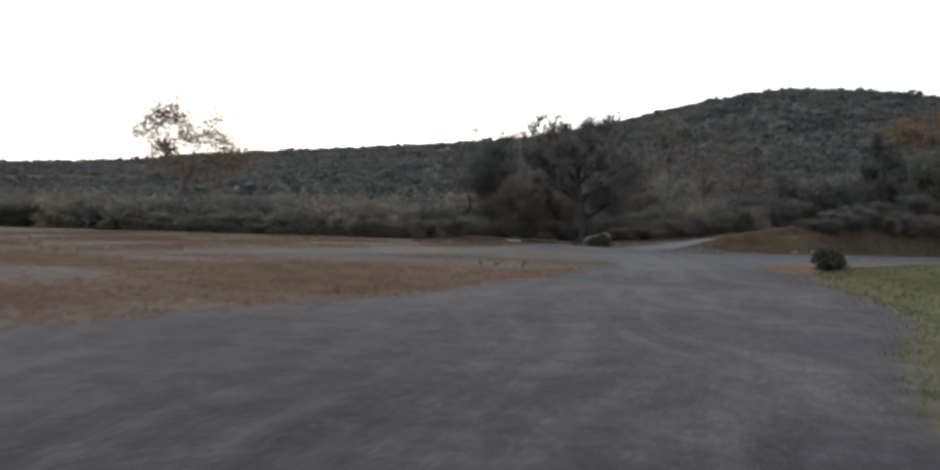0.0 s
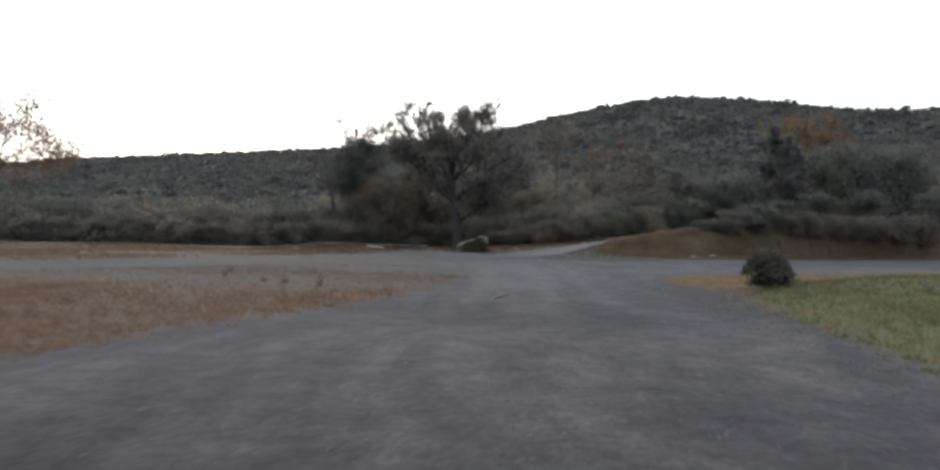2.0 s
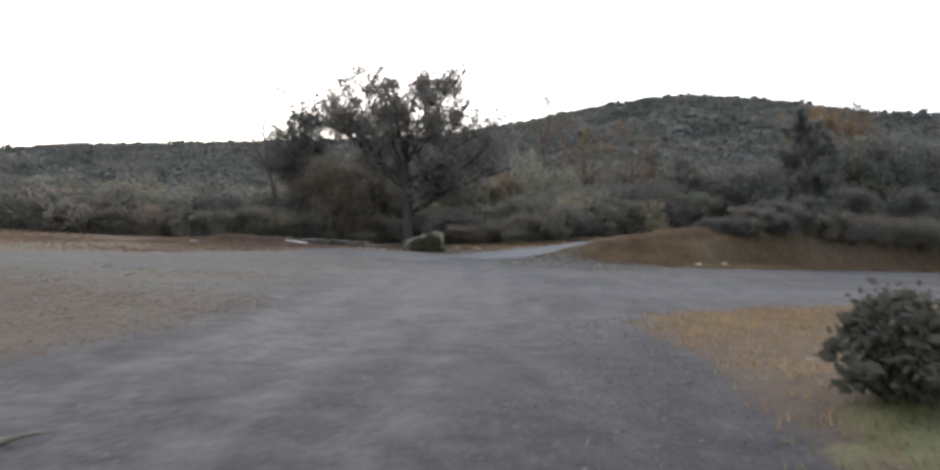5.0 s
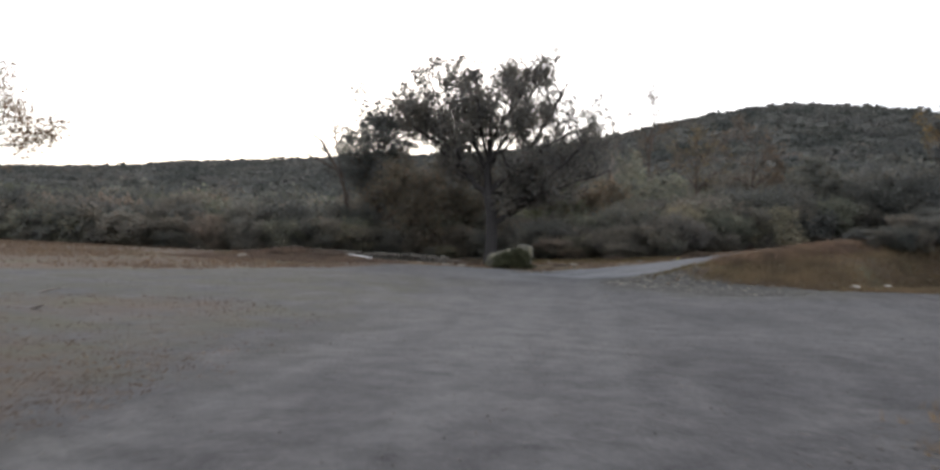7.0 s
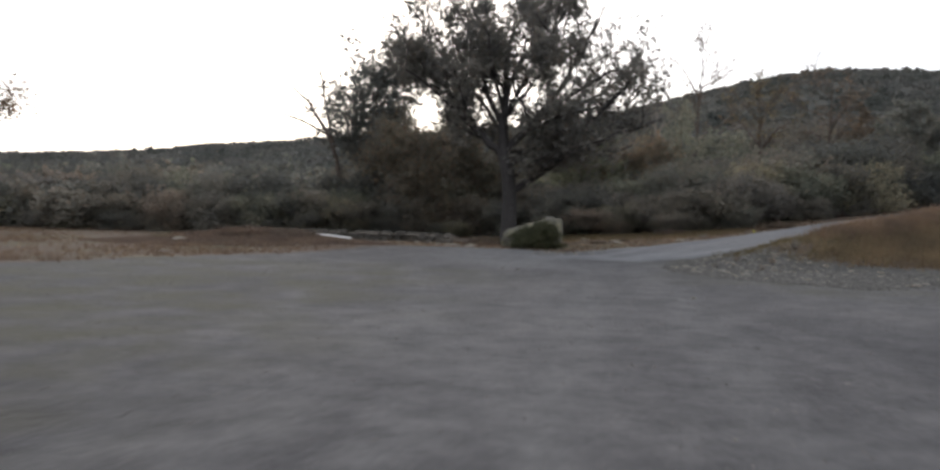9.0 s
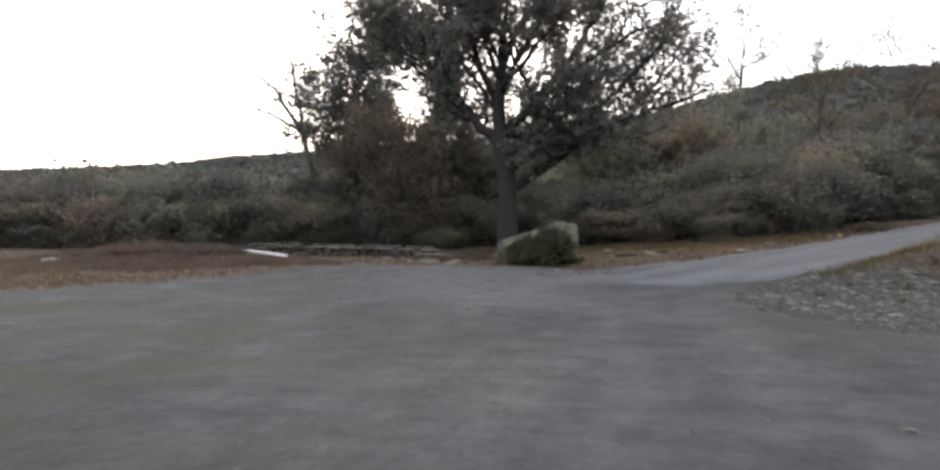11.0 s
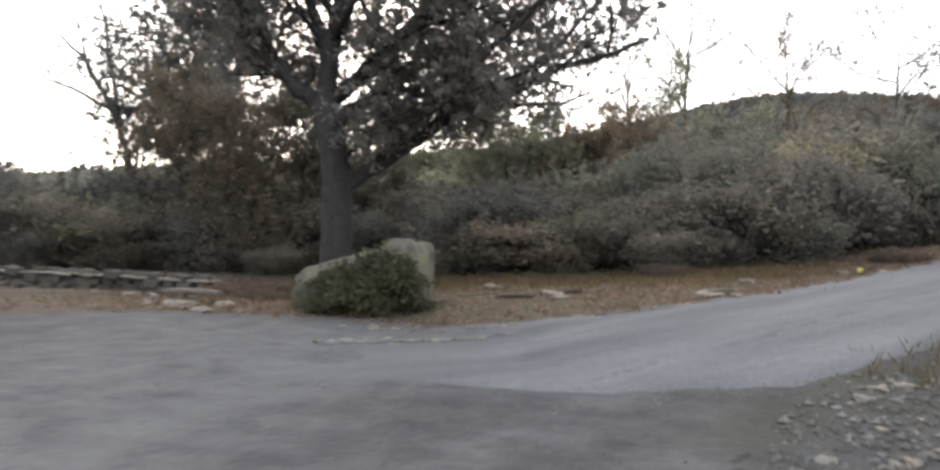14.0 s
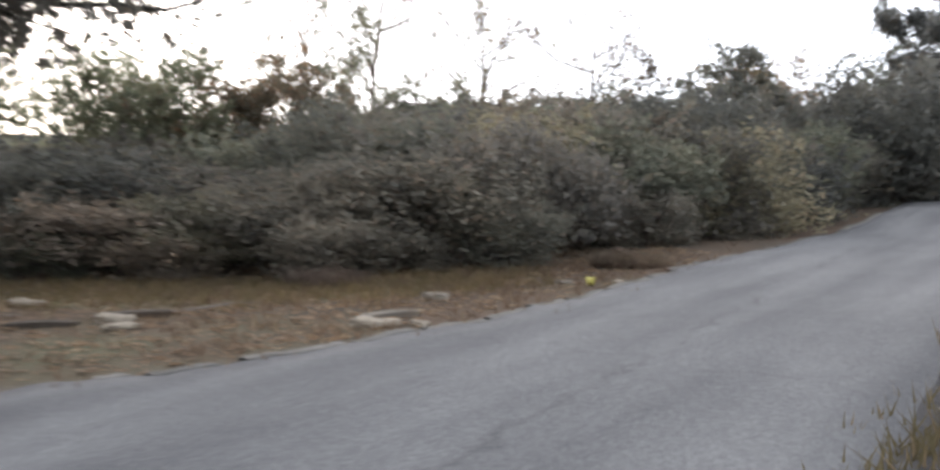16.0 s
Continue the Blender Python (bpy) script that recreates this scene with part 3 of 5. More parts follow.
def build_road():
    u = np.linspace(0, len(ROAD_FAR) - 1, 220)
    k = np.arange(len(ROAD_FAR))
    far = np.stack([np.interp(u, k, ROAD_FAR[:, c]) for c in range(2)], 1)
    near = np.stack([np.interp(u, k, ROAD_NEAR[:, c]) for c in range(2)], 1)
    wob = 0.05 * np.sin(u * 9) + 0.04 * np.sin(u * 23 + 1)
    far[:, 1] += wob
    near[:, 1] += 0.12 * waves(near[:, 0], near[:, 1], 1.7, 14) + 0.035 * waves(near[:, 0], near[:, 1], 7.0, 15)
    w = np.concatenate([[0, 0.02, 0.05], np.linspace(0.1, 1, 11)])
    p = near[:, None, :] * (1 - w)[None, :, None] + far[:, None, :] * w[None, :, None]
    lift = 0.045 * smooth(-1.0, 2.6, p[..., 0]) - 0.016 + 0.012 * waves(p[..., 0], p[..., 1], 2.2, 12) * (1 - smooth(2, 4, p[..., 0])) - 0.05 * (1 - smooth(0.0, 0.05, w))[None, :]
    z = land(p[..., 0], p[..., 1]) + lift + 0.012
    v = np.concatenate([p, z[..., None]], -1)
    edge = v[:, -1:, :].copy()
    edge[..., 1] += 0.03
    edge[..., 2] -= 0.12
    v = np.concatenate([v, edge], 1)
    n, c = v.shape[:2]
    i, j = np.meshgrid(np.arange(n - 1), np.arange(c - 1), indexing="ij")
    f = np.stack([i * c + j, (i + 1) * c + j, (i + 1) * c + j + 1, i * c + j + 1], -1).reshape(-1, 4)
    ob = part("road", mesh_of("road", v.reshape(-1, 3), f, True), M_ROAD)
    return tagged(ob, "pale worn concrete road climbing past the scrub", "road", kind="structure")


build_road()


def scatter(area, n, box, soft=0.4, seed=1, keep=None):
    """n points on the land inside a polygon."""
    r = np.random.default_rng(seed)
    got = np.zeros((0, 2))
    while len(got) < n:
        p = np.stack([r.uniform(box[0], box[1], n), r.uniform(box[2], box[3], n)], 1)
        w = in_area(area, p[:, 0], p[:, 1], soft)
        if keep is not None:
            w = w * keep(p[:, 0], p[:, 1])
        got = np.concatenate([got, p[r.uniform(size=n) < w]])
    got = got[:n]
    return np.column_stack([got, land(got[:, 0], got[:, 1])])


# ---- grass ----
def grass(name, label, area, n, box, height, width, material, seed, keep=None, per=5):
    r = np.random.default_rng(seed)
    base = scatter(area, n, box, 0.5, seed, keep)
    base = np.repeat(base, per, 0) + np.column_stack([r.normal(size=(n * per, 2)) * 0.05, np.full(n * per, -0.01)])
    v, f = blade_arrays(base, height, width, r, 0.45)
    ob = part(name, mesh_of(name, v, f), material)
    return tagged(ob, label, "grass", kind="stuff")


patchy = lambda x, y: np.clip(0.5 + 0.6 * waves(x, y, 0.5, 21), 0.05, 1)
grass("dry_grass", "low dry orange-brown grass on the open lot", ISLAND, 30000, (-24, 0, -16, 21), 0.08, 0.016, M_DRY, 41, lambda x, y: patchy(x, y) * (1 - smooth(4, 9, y)) + 1e-4)
grass("dry_grass", "very short trodden dry grass on the gravel lot", ISLAND, 9000, (-16, 0, 4, 21), 0.03, 0.02, M_BROWN, 47, lambda x, y: patchy(x, y) * smooth(4, 8, y) + 1e-4)
grass("dry_grass", "brown dry grass along the foot of the scrub", VERGE, 26000, (-44, 10, -4, 56), 0.13, 0.018, M_BROWN, 42,
      lambda x, y: np.clip(0.5 + 0.7 * waves(x, y, 0.4, 44), 0.08, 1) * (1 - smooth(50, 56, y - 0.6 * np.clip(x, 0, 99))))
grass("dry_grass", "short pale tan grass beside the gravel drive", RIGHT_GRASS, 22000, (5.2, 26, -6, 30), 0.09, 0.014, M_TAN, 43, lambda x, y: patchy(x, y) * (1 - 0.92 * in_area(GREEN_GRASS, x, y, 0.6)))
grass("green_grass", "short green grass beside the gravel drive", GREEN_GRASS, 20000, (2, 14, -18, 8), 0.08, 0.016, M_GREEN, 45)
grass("dry_grass", "rust-brown and olive grass on the road bank", BANK, 26000, (3.5, 34, 36, 58), 0.21, 0.018, M_BANKGRASS, 46, lambda x, y: (0.06 + 0.94 * smooth(5.6, 8.6, x)) * np.clip(0.6 + 0.6 * waves(x, y, 0.6, 48), 0.1, 1))
grass("dry_grass", "taller rust-brown grass along the crest of the road bank", [(7.0, 41.0), (8.0, 41.7), (11, 44.4), (16, 48.5), (24, 55), (25, 54), (17, 47.4), (12, 43.6), (8.6, 40.8), (7.2, 40.2)], 5000, (6, 26, 40, 56), 0.30, 0.018, M_BANKGRASS, 56)
grass("olive_grass", "short olive green grass at the foot of the scrub", [(-5, 48.5), (-2, 47.3), (1, 46.3), (3.5, 46.0), (5.5, 46.9), (6, 48.4), (2, 48.8), (-2, 50.2), (-5, 50.6)], 2600, (-5, 6, 45, 51), 0.12, 0.014, M_OLIVE, 49, lambda x, y: np.clip(0.5 + 0.6 * waves(x, y, 0.8, 50), 0.1, 1))


grass("olive_grass", "olive green weeds growing through the roadside rubble", [(4.2, 39.7), (5.0, 40.2), (6, 41.0), (8, 42.6), (11, 45.2), (11, 41), (8, 38.6), (6, 38.4), (5.0, 38.8)], 2600, (4, 11, 38, 46), 0.13, 0.016, M_OLIVE, 52, lambda x, y: np.clip(0.4 + 0.6 * waves(x, y, 1.6, 53), 0.08, 1))


# ---- scrub ----
def shrub_meshes(seed, height, width, leaves, leaf, dome=0.0):
    """Foliage in uneven clumps and a few stems, base at the origin."""
    r = np.random.default_rng(seed)
    clumps, stems = [], []
    k = int(r.integers(13, 18))
    for i in range(k):
        a, rad = r.uniform(0, 6.28), width * 0.36 * math.sqrt(r.uniform())
        c = np.array([rad * math.cos(a), rad * math.sin(a), height * r.uniform(0.10, 0.76) * (1.1 - 0.5 * rad / width)])
        s = np.array([width * r.uniform(0.16, 0.26), width * r.uniform(0.16, 0.26), height * r.uniform(0.14, 0.24)])
        n = leaves // k
        d = r.normal(size=(n, 3))
        d /= np.linalg.norm(d, axis=1)[:, None]
        d *= (r.uniform(0.25, 1, size=(n, 1)) ** 0.5) * np.exp(r.normal(size=(n, 1)) * 0.24)
        clumps.append(c + d * s)
        mid = c * np.array([0.45, 0.45, 0.5]) + r.normal(size=3) * 0.05
        stems.append(tube_arrays([(c[0] * 0.1, c[1] * 0.1, -0.1), mid, c], [0.035 * height / 3, 0.025 * height / 3, 0.008], 5))
    for i in range(26):
        a, rad = r.uniform(0, 6.28), width * 0.42 * math.sqrt(r.uniform())
        foot = np.array([rad * math.cos(a), rad * math.sin(a), height * r.uniform(0.3, 0.6)])
        tip = foot + np.array([r.normal() * 0.12, r.normal() * 0.12, r.uniform(0.18, 0.42)]) * height
        t = r.uniform(0, 1, (leaves // 110, 1))
        clumps.append(foot + (tip - foot) * t + r.normal(size=(len(t), 3)) * 0.05 * width * (1.1 - t))
    pts = np.concatenate(clumps)
    pts[:, 2] = np.abs(pts[:, 2]) + 0.02
    pts[:, 2] *= 1 - dome * np.clip((pts[:, 0] ** 2 + pts[:, 1] ** 2) / (0.5 * width) ** 2, 0, 1)
    lv = leaf_arrays(pts, leaf, r)
    return mesh_of("foliage", *lv), mesh_of("stems", *join_arrays(stems), True)


def shrub(name, label, seed, height, width, leaves, leaf, material, group="", dome=0.0):
    root = tagged(new(name), label, "shrub", group)
    fol, st = shrub_meshes(seed, height, width, leaves, leaf, dome)
    part("foliage", fol, material, root)
    part("woody_base", st, M_TWIG, root)
    return root


SCRUB = [shrub("shrub", "dense dark green scrub bush with small leaves", 100 + i, 3.2, 3.6, 3600, 0.115, M_SCRUB[0], "scrub along the road") for i in range(3)]
SCRUB += [shrub("shrub", "olive green scrub bush with small leaves", 110 + i, 3.0, 3.4, 3600, 0.115, M_SCRUB[1], "scrub along the road") for i in range(2)]
SCRUB += [shrub("shrub", "brownish half-dry scrub bush with bare twigs", 120 + i, 2.9, 3.4, 2400, 0.12, M_SCRUB[2], "scrub along the road") for i in range(1)]
FINE = len(SCRUB)
SCRUB += [shrub("shrub", "dense dark green roadside bush with fine leaves", 200 + i, 3.1, 3.4, 9500, 0.058, M_SCRUB[0], "scrub along the road") for i in range(2)]
SCRUB += [shrub("shrub", "olive green roadside bush with fine leaves", 210 + i, 3.0, 3.3, 9500, 0.058, M_SCRUB[1], "scrub along the road") for i in range(2)]
SCRUB += [shrub("shrub", "brownish roadside bush with fine half-dry leaves", 220 + i, 2.8, 3.3, 9000, 0.055, M_SCRUB[2], "scrub along the road") for i in range(2)]
DARK = len(SCRUB)
SCRUB += [shrub("shrub", "dense very dark evergreen bush beside the road", 230 + i, 3.2, 3.4, 9000, 0.062, M_SCRUB[3], "scrub along the road") for i in range(2)]
r = np.random.default_rng(5)
used = set()


def plant(x, y, k, s, tall=1.0, wide=1.0):
    z = float(land(x, y))
    m = pose(x, y, z - 0.05, 0, 0, r.uniform(0, 360)) @ Matrix.Diagonal((s * wide, s * wide, s * tall, 1))
    if k in used:
        ob = copy_thing(SCRUB[k], m)
        ob.scale = m.to_scale()
        return ob
    used.add(k)
    SCRUB[k].matrix_basis = m
    return SCRUB[k]


def scrub_edge(x):
    """Where the scrub begins, going west to east."""
    return float(np.interp(x, [-70, -40, -24, -17, -10, -5, -2, 0, 2, 4, 6, 8, 10.4, 16, 40], [40, 48, 48, 49.5, 54, 51.5, 50.0, 48.9, 48.2, 47.7, 47.8, 48.9, 50.6, 55.3, 71.2]))


kinds = [0, 0, 1, 2, 3, 4, 5, 1, 2, 0]
near_kinds = [0, 1, 2, 3, 4, 0, 1, 5]
ROWS = ((0.7, 0.5, 1.3), (1.5, 0.80, 1.2), (3.2, 1.0, 1.6), (5.0, 1.1, 2.1), (8.0, 1.2, 2.6), (13.0, 1.4, 3.4), (22.0, 1.6, 4.6), (32.0, 1.7, 5.5), (44.0, 1.8, 6.5), (58.0, 1.9, 8.0))
for row, (back, size, step) in enumerate(ROWS):
    x = -80.0 if row > 6 else -62.0 if row > 2 else -46.0
    while x < (62 if row > 5 else 34):
        px = x + r.normal() * 0.35
        tops = np.interp(px, [-46, -16, -11, -7, -4, -1, 2, 4, 6, 8.5, 11, 14, 17, 20, 34, 60], [3.2, 3.1, 3.0, 2.7, 2.35, 2.25, 2.4, 2.75, 3.0, 3.1, 3.4, 3.0, 3.3, 3.9, 4.5, 5.0])
        tall = float(tops) * (0.38, 0.78, 1.0, 1.06, 1.15, 1.35, 1.5, 1.6, 1.7, 1.8)[row] / 3.0
        s = size * r.uniform(0.8, 1.15) * (1.0 if row < 6 else 0.85)
        close = row < 5 and (-24 if row < 3 else -9) < px < 22
        k = FINE + int(r.choice(near_kinds)) if close else int(r.choice(kinds))
        if px > -17 and row > 3 and r.uniform() < 0.85:
            k = int(r.choice([0, 1, 2, 0])) if r.uniform() < 0.3 else DARK + int(r.integers(2))
        if (px > 9.5 and row < 6) or (px < -8 and row > 1 and r.uniform() < 0.6) or (abs(px + 3.0) < 4 and row in (2, 3)) or (row == 3 and -16 < px < -6):
            k = DARK + int(r.integers(2)) if r.uniform() < 0.75 else k
        if row > 0 or r.uniform() < 0.6:
            plant(px, scrub_edge(px) + back + abs(r.normal()) * 0.6, k, s, tall * r.uniform(0.78, 1.06) / s, 1.2)
        x += step * r.uniform(0.8, 1.2)


for x, y, sc in ((19.4, 57.8, 1.25), (21.2, 59.4, 1.1), (18.2, 57.4, 0.9), (23.5, 62.0, 1.2), (26, 64.5, 1.2), (29, 66.5, 2.1), (24.5, 66, 1.2), (32, 69, 2.2), (35.5, 72, 2.3), (39, 75, 2.4), (43, 79, 2.5), (30, 73, 1.3)):
    plant(x, y, DARK + int(r.integers(2)), sc, 1.15, 1.1)


for x, y, sc in ((13.9, 46.6, 0.26), (14.7, 46.0, 0.33), (15.5, 46.2, 0.40), (16.6, 46.6, 0.36), (17.4, 47.4, 0.50), (18.6, 47.8, 0.42), (19.7, 48.6, 0.55), (21.0, 49.0, 0.46), (22.0, 49.5, 0.60), (23.4, 50.1, 0.5), (24.8, 51.0, 0.62), (26.8, 52.1, 0.66), (28.8, 53.3, 0.75), (31.2, 54.8, 0.8), (33.8, 56.5, 0.9), (36.6, 59.4, 1.0), (40, 61.6, 1.1),
                 (16.4, 48.2, 0.45), (18.6, 49.6, 0.6), (20.8, 50.8, 0.6), (24.4, 53.2, 0.7), (29.8, 57.0, 0.85)):
    plant(x, y, DARK + int(r.integers(2)), sc, 1.0, 1.3)


# ---- hillside scrub, far off ----
def far_scrub(name, label, n, seed, rlo, rhi, size, alo=-62, ahi=62, vary=0.45, tall=0.8, light=0.5):
    """Domes of leaves facing outwards; one tone a bush, in broad drifts."""
    r = np.random.default_rng(seed)
    az = np.radians(r.uniform(alo, ahi, n))
    rad = np.sqrt(r.uniform(rlo ** 2, rhi ** 2, n))
    x, y = rad * np.sin(az), 20 + rad * np.cos(az)
    keep = waves(x, y, 0.03, seed + 50) > -0.9
    for bx, by, bw, bh in BARE_SPOTS:
        keep &= ((x - bx) / bw) ** 2 + ((y - by) / bh) ** 2 > 0.8
    x, y, rad, az = x[keep], y[keep], rad[keep], np.degrees(az[keep])
    z = land(x, y)
    n = len(x)
    per = 18
    s = size * np.clip(np.exp(r.normal(size=n) * vary), 0.35, 2.4)
    d = r.normal(size=(n, per, 3))
    d /= np.linalg.norm(d, axis=2)[..., None]
    d[..., 2] = np.abs(d[..., 2])
    lump = d * np.array([1, 1, tall]) * s[:, None, None] * r.uniform(0.7, 1.08, (n, per, 1))
    c = (np.stack([x, y, z], 1)[:, None, :] + lump).reshape(-1, 3)
    nrm = (d + 0.8 * r.normal(size=d.shape)).reshape(-1, 3)
    nrm /= np.linalg.norm(nrm, axis=1)[:, None]
    a = np.cross(nrm, r.normal(size=nrm.shape))
    a /= np.linalg.norm(a, axis=1)[:, None]
    b = np.cross(nrm, a)
    k = (np.repeat(s, per) * 0.50 * np.exp(r.normal(size=n * per) * 0.25))[:, None]
    v = np.stack([c - a * k * 0.62, c + b * k * 0.5, c + a * k * 0.62, c - b * k * 0.5], 1).reshape(-1, 3)
    me = mesh_of(name, v, np.arange(4 * n * per).reshape(-1, 4))
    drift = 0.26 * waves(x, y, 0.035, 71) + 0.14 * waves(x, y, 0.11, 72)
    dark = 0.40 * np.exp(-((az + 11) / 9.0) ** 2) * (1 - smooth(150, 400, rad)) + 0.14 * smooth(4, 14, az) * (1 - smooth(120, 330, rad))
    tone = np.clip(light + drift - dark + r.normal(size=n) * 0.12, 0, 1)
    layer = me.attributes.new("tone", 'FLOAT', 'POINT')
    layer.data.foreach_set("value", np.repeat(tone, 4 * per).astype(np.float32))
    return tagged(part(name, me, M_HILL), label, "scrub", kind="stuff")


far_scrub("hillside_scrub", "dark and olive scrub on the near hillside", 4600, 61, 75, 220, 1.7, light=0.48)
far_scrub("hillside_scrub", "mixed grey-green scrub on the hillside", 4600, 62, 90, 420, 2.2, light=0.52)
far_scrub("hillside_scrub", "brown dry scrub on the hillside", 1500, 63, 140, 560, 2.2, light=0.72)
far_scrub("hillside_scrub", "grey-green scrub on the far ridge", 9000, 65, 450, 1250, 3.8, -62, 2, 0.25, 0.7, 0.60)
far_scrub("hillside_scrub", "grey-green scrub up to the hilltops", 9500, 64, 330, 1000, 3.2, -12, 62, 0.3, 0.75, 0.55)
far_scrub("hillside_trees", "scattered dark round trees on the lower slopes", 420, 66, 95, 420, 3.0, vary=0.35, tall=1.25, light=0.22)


# ---- trees ----
def branch_tree(limbs, seed, levels, twig=0.012, sides=7, spread=0.75, shrink=0.62, kids=(5, 7), rise=0.25):
    """Limbs are (points, r0, r1). Smaller branches grow from them; returns wood chunks and leaf centres."""
    r = np.random.default_rng(seed)
    limbs_wood, ends = [], []

    def grow(points, r0, r1, level):
        pts = np.array(points, float)
        n = len(pts)
        if level <= 1:
            limbs_wood[-1].append([])
        limbs_wood[-1][-1].append(tube_arrays(pts, np.linspace(r0, r1, n), max(4, sides - 2 * level)))
        if level >= levels:
            ends.append(pts[n // 2:])
            return
        length = np.linalg.norm(np.diff(pts, axis=0), axis=1).sum()
        for c in range(int(r.integers(*kids)) + (2 if level == 0 else 0)):
            f = r.uniform(0.2, 1.0)
            i = min(n - 2, int(f * (n - 1)))
            p = pts[i] + (pts[i + 1] - pts[i]) * r.uniform()
            tang = pts[i + 1] - pts[i]
            tang /= np.linalg.norm(tang)
            side = r.normal(size=3)
            side[2] = side[2] * 0.7 + rise
            dirn = tang * 0.6 + side / np.linalg.norm(side) * spread
            dirn /= np.linalg.norm(dirn)
            l = length * shrink * r.uniform(0.55, 1.0)
            path, q, dd = [p], p.copy(), dirn.copy()
            for k in range(4):
                dd = dd + r.normal(size=3) * 0.16 + np.array([0, 0, 0.05])
                dd /= np.linalg.norm(dd)
                q = q + dd * l / 4
                path.append(q.copy())
            rb = max(twig, (r0 + (r1 - r0) * f) * 0.55)
            grow(path, rb, max(twig * 0.5, rb * 0.35), level + 1)
        ends.append(pts[-2:])
        if level > 0:
            ends.append(pts[1:])

    for pts, r0, r1 in limbs:
        limbs_wood.append([])
        p = np.array(pts, float)
        t = np.linspace(0, len(p) - 1, 4 * (len(p) - 1) + 1)
        fine = np.stack([np.interp(t, np.arange(len(p)), p[:, k]) for k in range(3)], 1)
        fine[1:-1] += r.normal(size=fine[1:-1].shape) * r0 * 0.25
        grow(fine, r0, r1, 0)
    return limbs_wood, ends


def hang_branches(wood, bark, root):
    """Each limb a part of the tree, each side branch a part of its limb."""
    for limb in wood:
        main = part("branch", mesh_of("branch", *join_arrays(limb[0]), True), bark, root)
        for side in limb[1:]:
            part("side_branch", mesh_of("side_branch", *join_arrays(side), True), bark, main)


def leaves_along(ends, per, cloud, r, share=1.0, tuft=0):
    """Leaves round the twigs; only a share of the twigs is in leaf. With tuft they stand in small bunches of that many."""
    out = []
    for e in ends:
        if r.uniform() > share:
            continue
        if tuft:
            n = per // tuft
            t = r.integers(0, len(e), n)
            c = e[t] + r.normal(size=(n, 3)) * cloud
            out.append(np.repeat(c, tuft, axis=0) + r.normal(size=(n * tuft, 3)) * np.repeat(r.uniform(0.035, 0.085, (n, 1)), tuft, axis=0))
        else:
            t = r.integers(0, len(e), per)
            out.append(e[t] + r.normal(size=(per, 3)) * cloud)
    return np.concatenate(out)


